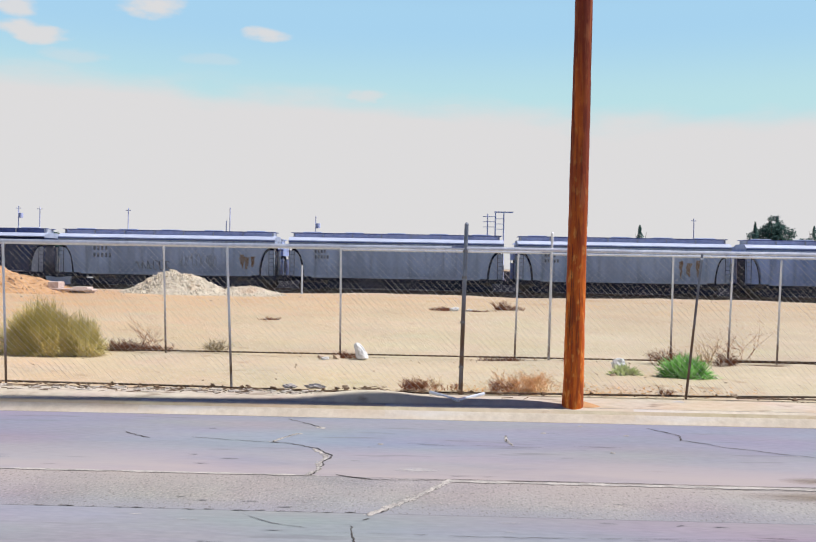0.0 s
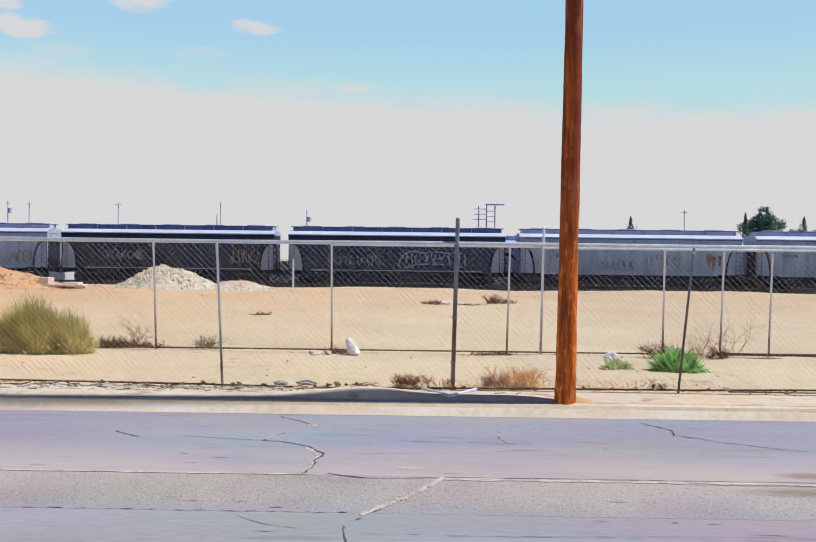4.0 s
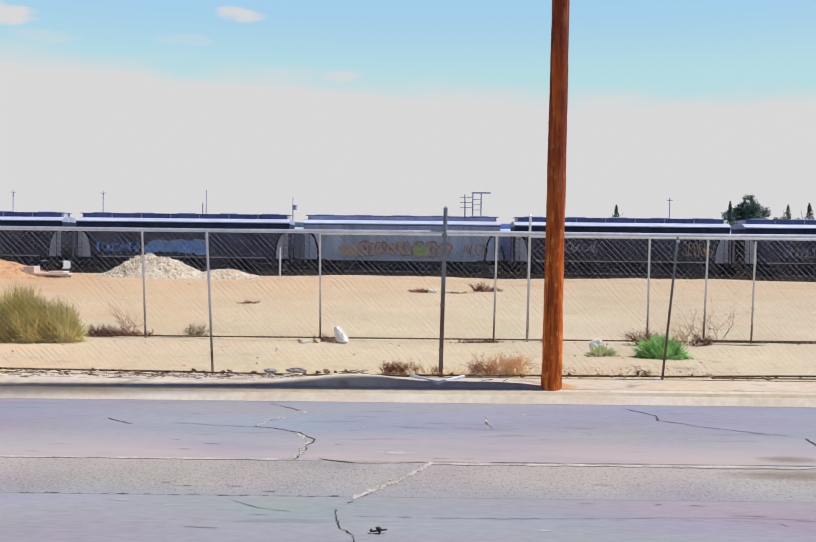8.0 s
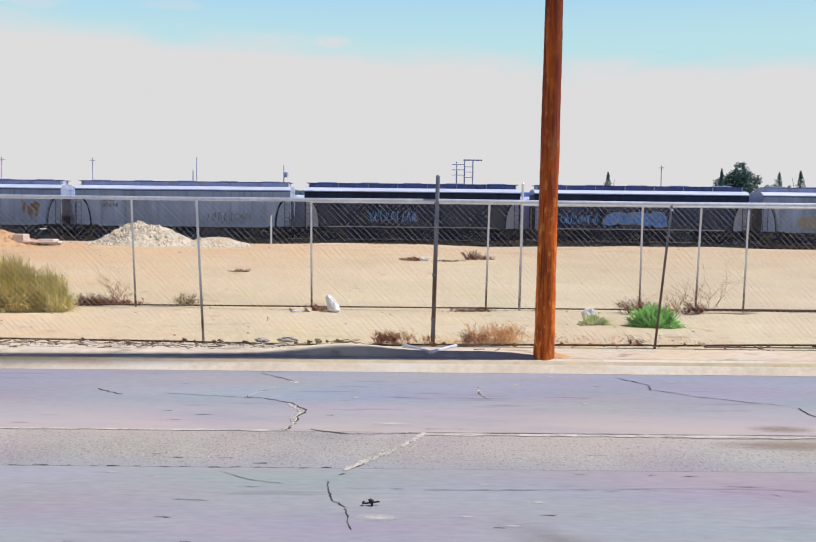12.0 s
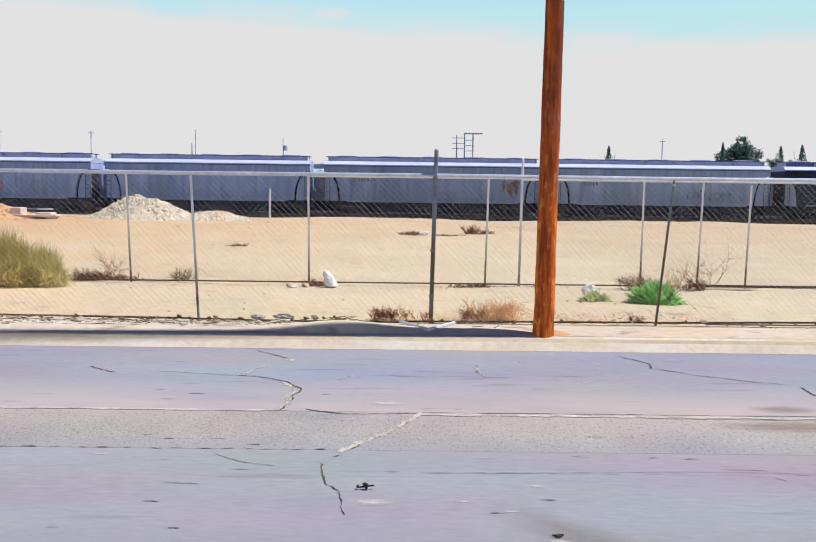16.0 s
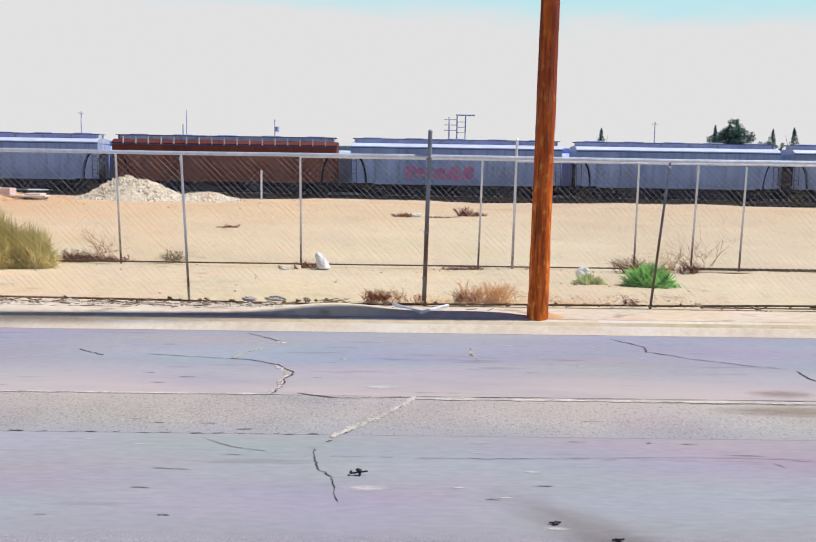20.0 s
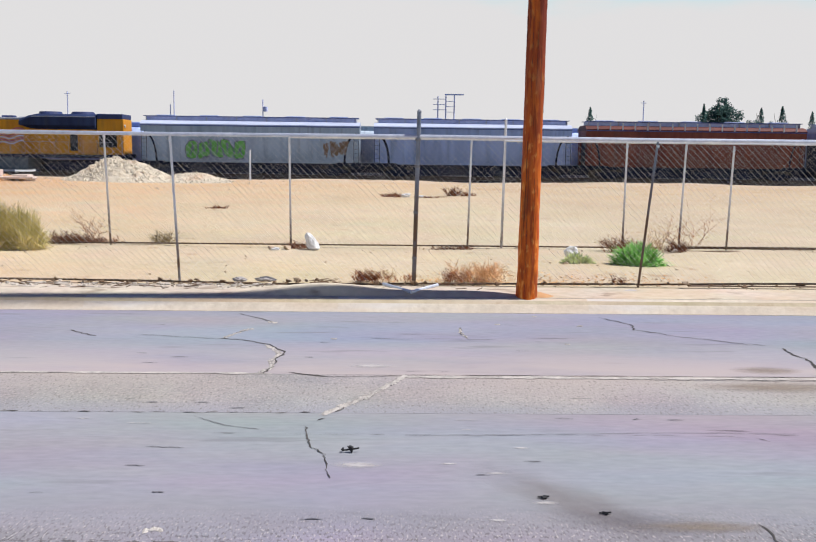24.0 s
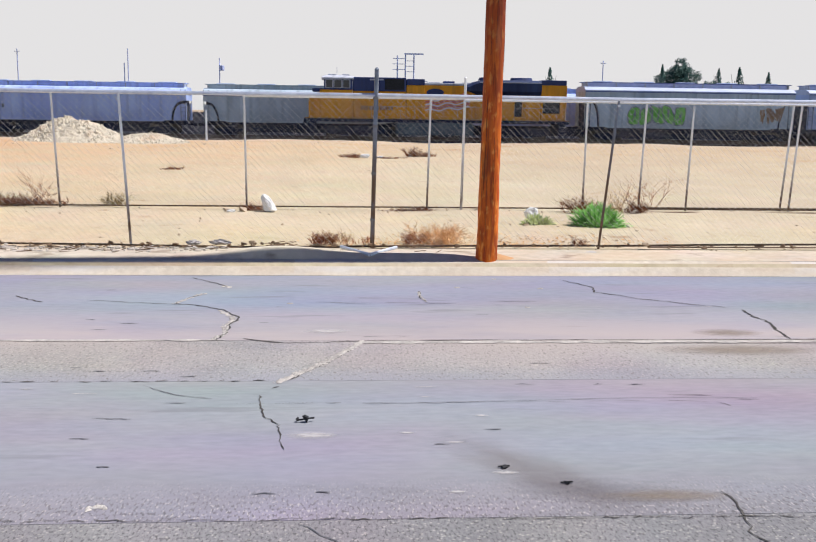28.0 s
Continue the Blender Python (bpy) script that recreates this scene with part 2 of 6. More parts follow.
layer(ROAD_WORN, (0.285, 0.283, 0.306), 0.85, 1.6, 0.2, 0.5, (0.4, 1, 1), along=("Y", 6.98, 6.6), detail=6.0)
layer(ROAD_WORN, (0.17, 0.15, 0.14), 0.6, 42.0, 0.58, 0.66, (1, 0.4, 1), detail=3.0)
ROAD_OLD = surface("asphalt_old", (0.252, 0.254, 0.277), (0.314, 0.312, 0.336), 0.9, grain=22, stain=0.8, bump=0.006, stretch=(0.35, 1.0, 1), spec=0.02, tint=0.22)
layer(ROAD_OLD, (0.355, 0.32, 0.305), 0.35, 1.4, 0.35, 0.65, (0.35, 1, 1), along=("Y", 6.0, 6.6), detail=6.0)
layer(ROAD_OLD, (0.17, 0.165, 0.178), 0.4, 2.4, 0.62, 0.7, (0.3, 2.2, 1))
# towards the near seam the binder has gone and the stone shows, dark and pale
layer(ROAD_OLD, (0.22, 0.208, 0.215), 0.75, 2.0, 0.25, 0.6, (0.5, 1, 1), along=("Y", 5.15, 4.3))
layer(ROAD_OLD, (0.12, 0.112, 0.11), 0.7, 75.0, 0.54, 0.62, (1, 0.35, 1), along=("Y", 4.8, 4.4), detail=3.0)
layer(ROAD_OLD, (0.48, 0.44, 0.41), 0.75, 80.0, 0.58, 0.66, (1, 0.35, 1), along=("Y", 4.85, 4.4), detail=3.0)
ROAD_NEAR = surface("asphalt_coarse", (0.18, 0.172, 0.178), (0.29, 0.275, 0.272), 0.92, grain=60, stain=1.2, bump=0.008, stretch=(1.0, 0.5, 1), spec=0.02, speck=34, speck_to=(0.50, 0.46, 0.41), tint=0.12)
layer(ROAD_NEAR, (0.09, 0.085, 0.085), 0.65, 75.0, 0.55, 0.62, (1, 0.45, 1), detail=3.0)
CRACK = surface("crack_dark", (0.04, 0.037, 0.036), (0.12, 0.11, 0.10), 0.95, grain=14, stain=4, spec=0.02)
CRACK_PALE = surface("crack_sandy", (0.30, 0.28, 0.255), (0.58, 0.535, 0.48), 0.95, grain=22, stain=6, spec=0.02)
OIL = patch("oil_stain", (0.20, 0.16, 0.15), (0.28, 0.23, 0.215), 0.28, 0.8)
TAN_STAIN = patch("tan_stain", (0.25, 0.20, 0.15), (0.33, 0.27, 0.21), 0.5)
CHALK = patch("chalky_smear", (0.55, 0.52, 0.49), (0.62, 0.59, 0.56), 0.6)
FAINT = surface("shallow_crack", (0.10, 0.10, 0.11), (0.19, 0.185, 0.195), 0.95, grain=14, stain=4, spec=0.02)
CONCRETE = surface("concrete", (0.34, 0.31, 0.30), (0.48, 0.445, 0.42), 0.9, grain=10, stain=0.7, bump=0.008, spec=0.02)
KERB = surface("kerb_concrete", (0.54, 0.47, 0.37), (0.70, 0.625, 0.505), 0.9, grain=12, stain=0.9, bump=0.01, spec=0.02)
POLE_WOOD = surface("creosoted_wood", (0.44, 0.062, 0.010), (0.80, 0.20, 0.02), 0.7, grain=9, stain=2.6, bump=0.014, stretch=(3.2, 3.2, 0.55), spec=0.2)
layer(POLE_WOOD, (0.88, 0.36, 0.08), 0.65, 6.0, 0.56, 0.64, (3.0, 3.0, 1.3))
layer(POLE_WOOD, (0.24, 0.04, 0.012), 0.75, 3.0, 0.54, 0.62, (4.0, 4.0, 0.5))
layer(POLE_WOOD, (0.15, 0.024, 0.014), 0.88, 1.6, 0.20, 0.45, (3.0, 3.0, 0.22), along=("Z", 1.3, 3.3))
layer(POLE_WOOD, (0.46, 0.15, 0.06), 0.6, 3.4, 0.58, 0.66, (3.0, 3.0, 0.35), along=("Z", 1.5, 2.5))
layer(POLE_WOOD, (0.05, 0.012, 0.008), 0.7, 3.0, 0.65, 0.69, (6.0, 6.0, 0.25))
GALV = surface("galvanised_steel", (0.52, 0.56, 0.64), (0.72, 0.76, 0.82), 0.45, 0.5, grain=14, stain=2.0)
POST = surface("dull_post_steel", (0.66, 0.67, 0.70), (0.84, 0.84, 0.86), 0.5, 0.25, grain=12, stain=1.6)
CORNER = surface("blue_grey_post_steel", (0.14, 0.165, 0.21), (0.26, 0.29, 0.34), 0.5, 0.1, grain=12, stain=1.6)
CLAMP = surface("dark_clamp_steel", (0.13, 0.13, 0.14), (0.24, 0.23, 0.23), 0.6, 0.2, grain=12, stain=1.6)
for _m, _top, _low in ((POST, 1.2, 0.45), (CORNER, 1.75, 1.0)):   # browner towards the foot
    layer(_m, (0.15, 0.085, 0.045), 0.95, 2.6, 0.2, 0.5, (3, 3, 1.2), along=("Z", _top, _low))
RUSTY = surface("rusty_steel", (0.08, 0.05, 0.03), (0.22, 0.16, 0.12), 0.75, 0.2, grain=10, stain=1.5)
WIRE = surface("fence_wire", (0.93, 0.88, 0.80), (0.98, 0.94, 0.88), 0.5, 0.0, grain=8, stain=1.0)
TIMBER = surface("old_timber", (0.10, 0.06, 0.035), (0.24, 0.16, 0.10), 0.9, grain=8, stain=1.5, stretch=(0.3, 3, 3))
DARK_TWIG = surface("dark_dry_twigs", (0.22, 0.06, 0.028), (0.50, 0.21, 0.09), 0.9, grain=5, stain=2, vary=0.4)
ORANGE_LEAF = surface("orange_dry_leaves", (0.50, 0.24, 0.09), (0.80, 0.50, 0.22), 0.9, grain=5, stain=2, vary=0.4, spec=0.05)
BROWN_TWIG = surface("brown_dry_twigs", (0.11, 0.034, 0.016), (0.29, 0.115, 0.05), 0.9, grain=5, stain=2, vary=0.45)
OLIVE_TWIG = surface("olive_dry_twigs", (0.20, 0.15, 0.06), (0.40, 0.30, 0.15), 0.9, grain=5, stain=2, vary=0.4)
TWIG = surface("dry_twigs", (0.13, 0.055, 0.03), (0.30, 0.15, 0.08), 0.9, grain=5, stain=2, vary=0.4)
STRAW = surface("dry_straw", (0.70, 0.46, 0.23), (0.94, 0.74, 0.46), 0.9, grain=5, stain=2, vary=0.35, leaf=0.4, spec=0.05)
YELLOW_OLIVE = surface("yellow_olive_stems", (0.52, 0.46, 0.17), (0.86, 0.76, 0.38), 0.85, grain=4, stain=1.2, vary=0.4, leaf=0.4, spec=0.05)
OLIVE = surface("olive_stems", (0.48, 0.42, 0.11), (0.88, 0.74, 0.32), 0.85, grain=4, stain=1.2, vary=0.4, leaf=0.4, spec=0.05)
GREEN = surface("green_leaves", (0.18, 0.44, 0.09), (0.42, 0.74, 0.26), 0.7, grain=6, stain=2, vary=0.4, leaf=0.4, spec=0.05)
PALE_GREEN = surface("pale_leaves", (0.58, 0.66, 0.28), (0.86, 0.90, 0.58), 0.8, grain=6, stain=2, vary=0.3, leaf=0.4, spec=0.05)
TREE_LEAF = surface("tree_leaves", (0.028, 0.075, 0.085), (0.075, 0.175, 0.13), 0.8, grain=1, stain=0.3, vary=0.5)
BARK = surface("bark", (0.08, 0.06, 0.05), (0.16, 0.12, 0.09), 0.9, grain=6, stain=1)
PLASTIC = surface("white_plastic", (0.66, 0.66, 0.66), (0.82, 0.82, 0.82), 0.45, grain=9, stain=3, bump=0.02)
CHIPS = surface("pale_concrete_chips", (0.42, 0.37, 0.31), (0.68, 0.62, 0.55), 0.9, grain=10, stain=3, bump=0.01, vary=0.2, spec=0.02)
PINK_STONE = surface("pinkish_concrete", (0.58, 0.44, 0.38), (0.78, 0.66, 0.59), 0.9, grain=4, stain=1.5, bump=0.02, spec=0.02)
STONE = surface("pale_stone", (0.34, 0.25, 0.17), (0.60, 0.47, 0.34), 0.9, grain=18, stain=5, bump=0.01, vary=0.3)
# near-black: the shade under the train is put into the ballast colour
SHADED_BALLAST = surface("ballast", (0.010, 0.011, 0.017), (0.030, 0.030, 0.038), 0.95, grain=9, stain=0.6, bump=0.05, spec=0.0)
RAIL = surface("rail_steel", (0.10, 0.075, 0.06), (0.20, 0.16, 0.13), 0.6, 0.5, grain=6, stain=1)
TIE = surface("sleeper_wood", (0.04, 0.03, 0.025), (0.10, 0.08, 0.06), 0.9, grain=6, stain=1)
# underframe black taken darker and bluer, with the under-car shade included
SHADE_BLACK = surface("shaded_underframe", (0.005, 0.009, 0.026), (0.018, 0.024, 0.055), 0.85, grain=3, stain=0.8)
WHEEL = surface("wheel_steel", (0.035, 0.03, 0.028), (0.09, 0.075, 0.065), 0.6, 0.4, grain=6, stain=2)
BLACK = surface("black_rubber", (0.012, 0.012, 0.014), (0.03, 0.03, 0.03), 0.7)
ROOF_PALE = surface("pale_roof", (0.44, 0.49, 0.62), (0.60, 0.66, 0.80), 0.55, grain=2, stain=0.35, stretch=(0.4, 1, 1))
COAMING = surface("blue_coaming", (0.33, 0.39, 0.68), (0.50, 0.57, 0.84), 0.6, 0.1, grain=3, stain=0.5)
WALKWAY = surface("running_board", (0.06, 0.09, 0.26), (0.14, 0.19, 0.44), 0.7, 0.1, grain=3, stain=0.5)
def car_paint(name, low, high):
    m = surface(name, [c * 0.9 for c in low], high, 0.6, grain=2.6, stain=0.45, stretch=(0.8, 1, 0.2), spec=0.3)
    layer(m, [c * 0.55 + 0.03 for c in low], 0.6, 1.3, 0.52, 0.70, (1.6, 1, 0.14))       # rain streaks
    layer(m, [c * 0.5 + q for c, q in zip(low, (0.06, 0.05, 0.035))], 0.55, 0.9, 0.35, 0.65, (0.5, 1, 1), along=("Z", 2.3, 1.2))   # road dirt
    return m
PALE_GREY = car_paint("pale_grey_paint", (0.40, 0.48, 0.62), (0.56, 0.645, 0.80))
MID_GREY = car_paint("mid_grey_paint", (0.31, 0.39, 0.56), (0.46, 0.55, 0.73))
BLUE_GREY = car_paint("blue_grey_paint", (0.34, 0.44, 0.70), (0.50, 0.61, 0.87))
NAVY = car_paint("dark_blue_paint", (0.010, 0.020, 0.066), (0.032, 0.054, 0.135))
CHARCOAL = car_paint("charcoal_paint", (0.010, 0.017, 0.046), (0.032, 0.045, 0.09))
BROWN = car_paint("red_brown_paint", (0.20, 0.042, 0.025), (0.31, 0.085, 0.048))
BROWN_ROOF = car_paint("dark_brown_roof", (0.085, 0.016, 0.010), (0.15, 0.032, 0.018))
LAVENDER = car_paint("blue_white_paint", (0.42, 0.53, 0.98), (0.56, 0.68, 1.0))
GREEN_GREY = car_paint("green_grey_paint", (0.41, 0.51, 0.60), (0.57, 0.66, 0.74))
YELLOW = car_paint("yellow_paint", (0.74, 0.29, 0.012), (0.87, 0.39, 0.022))
ENGINE_BLUE = car_paint("dark_grey_blue_paint", (0.022, 0.036, 0.12), (0.048, 0.07, 0.19))
ENGINE_GREY = car_paint("light_grey_paint", (0.42, 0.44, 0.50), (0.58, 0.60, 0.66))
TANK = surface("dusty_tank_paint", (0.05, 0.075, 0.10), (0.10, 0.14, 0.17), 0.8, grain=3, stain=0.8)
FLAG_PALE = surface("pale_flag_paint", (0.62, 0.58, 0.64), (0.78, 0.74, 0.78), 0.6)
FLAG_RED = surface("red_flag_paint", (0.50, 0.13, 0.14), (0.62, 0.22, 0.22), 0.6)
GRILLE = surface("black_grille", (0.008, 0.009, 0.012), (0.025, 0.025, 0.03), 0.6, grain=8, stain=1)
# distance haze is put into the colour of the far poles and line structure
HAZE_BLUE = surface("far_haze_blue", (0.60, 0.64, 0.97), (0.74, 0.78, 1.0), 0.7)
SPRAY = {n: surface("spray_" + n, lo, hi, 0.6, grain=3, stain=0.8) for n, lo, hi in (
    ("white", (0.24, 0.28, 0.36), (0.46, 0.50, 0.56)), ("red", (0.44, 0.33, 0.31), (0.56, 0.44, 0.41)), ("lime", (0.40, 0.52, 0.14), (0.55, 0.66, 0.26)),
    ("pink", (0.66, 0.16, 0.40), (0.76, 0.27, 0.50)), ("blue", (0.08, 0.30, 0.78), (0.16, 0.44, 0.92)),
    ("green", (0.12, 0.48, 0.06), (0.26, 0.68, 0.14)), ("dark", (0.14, 0.155, 0.19), (0.24, 0.255, 0.29)),
    ("rust", (0.26, 0.15, 0.08), (0.40, 0.25, 0.15)), ("orange", (0.52, 0.40, 0.27), (0.62, 0.50, 0.36)))}
for _m in SPRAY.values():
    layer(_m, (0.42, 0.45, 0.50), 0.35, 3.0, 0.52, 0.64)
GLASS = bpy.data.materials.new("cab_glass")
GLASS.use_nodes = True
_g = GLASS.node_tree.nodes["Principled BSDF"]
_g.inputs["Base Color"].default_value, _g.inputs["Roughness"].default_value = (0.02, 0.025, 0.03, 1), 0.08

# ---- building tools ----
def box(bm, x0, x1, y0, y1, z0, z1):
    v = [bm.verts.new(p) for p in ((x0, y0, z0), (x1, y0, z0), (x1, y1, z0), (x0, y1, z0), (x0, y0, z1), (x1, y0, z1), (x1, y1, z1), (x0, y1, z1))]
    for q in ((3, 2, 1, 0), (4, 5, 6, 7), (0, 1, 5, 4), (1, 2, 6, 5), (2, 3, 7, 6), (3, 0, 4, 7)):
        bm.faces.new([v[i] for i in q])
    return v


def rod(bm, a, b, ra, rb=None, sides=8, caps=True):
    a, b = Vector(a), Vector(b)
    rb = ra if rb is None else rb
    d = (b - a).normalized()
    u = d.orthogonal().normalized()
    w = d.cross(u)
    rings = [[bm.verts.new(p + (u * math.cos(k) + w * math.sin(k)) * r) for k in (2 * math.pi * i / sides for i in range(sides))] for p, r in ((a, ra), (b, rb))]
    for i in range(sides):
        j = (i + 1) % sides
        bm.faces.new((rings[0][i], rings[0][j], rings[1][j], rings[1][i]))
    if caps:
        bm.faces.new(rings[0][::-1])
        bm.faces.new(rings[1])


def loft(bm, sections):
    """Skin a row of closed outlines with as many points each, and cap the ends."""
    rows = [[bm.verts.new(p) for p in s] for s in sections]
    k = len(rows[0])
    for a, b in zip(rows, rows[1:]):
        for i in range(k):
            bm.faces.new((a[i], a[(i + 1) % k], b[(i + 1) % k], b[i]))
    bm.faces.new(rows[0][::-1])
    bm.faces.new(rows[-1])


def fresh():
    return bmesh.new()


def finish(bm, name, mat, smooth=False, bevel=0.0):
    if bevel:
        bmesh.ops.bevel(bm, geom=bm.edges[:], offset=bevel, segments=2, affect="EDGES", profile=0.6)
    bmesh.ops.recalc_face_normals(bm, faces=bm.faces)
    me = bpy.data.meshes.new(name)
    bm.to_mesh(me)
    bm.free()
    me.materials.append(mat)
    if smooth:
        me.polygons.foreach_set("use_smooth", [True] * len(me.polygons))
    return me


def part(name, bm, material, parent, label="", smooth=False, bevel=0.0, kind=""):
    """One mesh object under a thing or a part; bm may be a finished mesh that alike parts share."""
    me = bm if isinstance(bm, bpy.types.Mesh) else finish(bm, name, material, smooth, bevel)
    ob = new(name, me)
    ob.parent = parent
    return tagged(ob, label=label, kind=kind)


def thing(name, where, label, category, group="", kind=""):
    ob = new(name)
    ob.empty_display_size = 0.3
    ob.matrix_basis = where if isinstance(where, Matrix) else Matrix.Translation(where)
    return tagged(ob, label, category, group, kind)


def solid(name, bm, material, label, category="", kind="", smooth=False, bevel=0.0, group=""):
    ob = new(name, finish(bm, name, material, smooth, bevel))
    return tagged(ob, label, category, group, kind)


SHARED = {}
def shared(key, make, mat, smooth=False, bevel=0.0):
    """A mesh that is made once and used by all alike parts."""
    if key not in SHARED:
        bm = fresh()
        make(bm)
        SHARED[key] = finish(bm, str(key[0] if isinstance(key, tuple) else key), mat, smooth, bevel)
    return SHARED[key]


# ---- ground ----
KERB_Y, FENCE_Y, YARD_Y, TRACK_Y, SIDING_Y, RAIL_Z = 10.74, 12.26, 16.48, 77.4, 82.3, -0.28
def ground_height(x, y):
    """Sand yard behind the fences, a lip, then the lower strip with the tracks."""
    if y < 12.35:
        return 0.13 if y > 11.0 else -0.35
    h = 0.2 - 0.065 * max(0, 1 - (y - 12.35) / 1.0) + 0.05 * noise.noise((x * 0.35, y * 0.35, 1.7)) * min(1, (y - 12.35) / 2) + 0.03 * noise.noise((x * 1.6, y * 1.6, 4.1)) * min(1, (y - 12.35) / 2)
    if y > 24:
        h += 0.08 * noise.noise((x * 0.12, y * 0.12, 8.0)) * min(1, (y - 24) / 8)
    if y > 54:
        k = min(1, (y - 54) / 6)
        h = h * (1 - k) - 0.85 * k - 0.004 * min(1, max(0, (y - 60) / 5))
    return h


bm = fresh()
ys = [-60, -12, 10.3, 10.99, 11.01, 12.3, 12.4] + list(np.arange(12.7, 30, 0.4)) + list(np.arange(30, 64, 1.0)) + [66, 75, 90, 110, 150, 220, 400, 900, 2600]
xs = [-2600, -800, -300, -140, -80, -55] + list(np.arange(-45, -12, 1.0)) + list(np.arange(-12, 12, 0.4)) + list(np.arange(12, 46, 1.0)) + [55, 80, 140, 300, 800, 2600]
rows = [[bm.verts.new((x, y, ground_height(x, y))) for x in xs] for y in ys]
for a, b in zip(rows, rows[1:]):
    for i in range(len(xs) - 1):
        bm.faces.new((a[i], a[i + 1], b[i + 1], b[i]))
ground = solid("ground", bm, SAND, "pale sandy dirt ground of an empty fenced lot", kind="structure", smooth=True)
ground.data.materials.append(DESERT)
ground.data.materials.append(SHADED_BALLAST)
# ground behind the tracks is near-black too, painted shade seen beneath the cars
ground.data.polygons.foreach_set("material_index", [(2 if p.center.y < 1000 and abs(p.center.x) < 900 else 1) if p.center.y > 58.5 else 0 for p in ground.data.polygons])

# road: four paving strips with open seams between them
road = thing("road", (0, 0, 0), "worn grey asphalt street with seams and cracks", "road", kind="structure")
for y0, y1, m, tag in ((7.794, KERB_Y + 0.158, ROAD_NEW, "smoother grey asphalt strip along the kerb"), (6.604, 7.79, ROAD_WORN, "coarse worn asphalt strip"),
                       (4.304, 6.60, ROAD_OLD, "old grey asphalt strip"), (-9.0, 4.30, ROAD_NEAR, "coarse dark worn asphalt")):
    bm = fresh()
    box(bm, -160, 160, y0, y1, -0.3, 0.0)
    part("paving_strip", bm, m, road, tag)
bm = fresh()
box(bm, -160, 160, -9.1, KERB_Y + 0.16, -0.32, -0.012)
part("road_base", bm, CRACK, road, "dark gap filling between strips")
rnd = random.Random(4)
def grit(points, spread, n, name="sandy_crack"):
    """Loose pale sand and chips strewn along a crack."""
    bm = fresh()
    legs = [(a, b, math.hypot(b[0] - a[0], b[1] - a[1])) for a, b in zip(points, points[1:])]
    for _ in range(n):
        a, b, d = rnd.choices(legs, [q[2] for q in legs])[0]
        k = rnd.random()
        x, y = a[0] + (b[0] - a[0]) * k + rnd.gauss(0, spread * 0.5), a[1] + (b[1] - a[1]) * k + rnd.gauss(0, spread)
        r, turn = rnd.uniform(0.004, 0.016), rnd.uniform(0, 6.28)
        ring = [bm.verts.new((x + r * rnd.uniform(0.6, 1.4) * math.cos(turn + t), y + 1.5 * r * rnd.uniform(0.6, 1.4) * math.sin(turn + t), 0.0025)) for t in (0, 1.3, 2.4, 3.7, 5.0)]
        tip = bm.verts.new((x, y, 0.003 + r * 0.5))
        for i in range(5):
            bm.faces.new((ring[i], ring[(i + 1) % 5], tip))
    return part(name, bm, CRACK_PALE, road, kind="stuff")


def crack(points, width, material, step=0.09, jitter=0.035, name="crack", taper=True):
    """A crooked ribbon with ragged edges that follows a few way-points on the asphalt."""
    path = []
    for (xa, ya), (xb, yb) in zip(points, points[1:]):
        n = max(2, int(math.hypot(xb - xa, yb - ya) / step))
        path += [(xa + (xb - xa) * i / n + rnd.uniform(-jitter, jitter), ya + (yb - ya) * i / n + rnd.uniform(-jitter, jitter)) for i in range(n)]
    path.append(points[-1])
    bm = fresh()
    prev = None
    for i, (x, y) in enumerate(path):
        a, b = path[max(0, i - 1)], path[min(len(path) - 1, i + 1)]
        dx, dy = b[0] - a[0], b[1] - a[1]
        d = math.hypot(dx, dy) or 1
        w = width * rnd.uniform(0.35, 1.2) * (0.35 if taper and i in (0, len(path) - 1) else 1) / 2
        two = (bm.verts.new((x - dy / d * w, y + dx / d * w, 0.0045)), bm.verts.new((x + dy / d * w, y - dx / d * w, 0.0045)))
        if prev:
            bm.faces.new((prev[0], prev[1], two[1], two[0]))
        prev = two
    return part(name, bm, material, road)

# one long crack wanders from the kerb to the sandy seam, with loose sand in its lower legs
crack([(-1.73, 10.76), (-1.62, 10.60), (-1.52, 10.51), (-1.27, 10.19)], 0.016, CRACK, step=0.05, jitter=0.014)
grit([(-1.33, 10.22), (-1.24, 10.16)], 0.02, 26)
crack([(-1.46, 9.80), (-1.58, 9.58), (-1.68, 9.24)], 0.014, CRACK, step=0.05, jitter=0.014)
grit([(-1.46, 9.80), (-1.58, 9.58), (-1.68, 9.26)], 0.020, 70)
crack([(-3.32, 9.68), (-3.14, 9.49), (-2.96, 9.36)], 0.022, CRACK, step=0.05, jitter=0.012)
crack([(-2.57, 9.47), (-2.37, 9.41), (-2.09, 9.34), (-1.74, 9.28)], 0.016, FAINT, step=0.05, jitter=0.012)
crack([(-1.74, 9.28), (-1.47, 9.23), (-1.18, 9.0), (-0.98, 8.65), (-1.03, 8.32), (-1.02, 8.05), (-1.07, 7.79)], 0.021, CRACK, step=0.05, jitter=0.016)
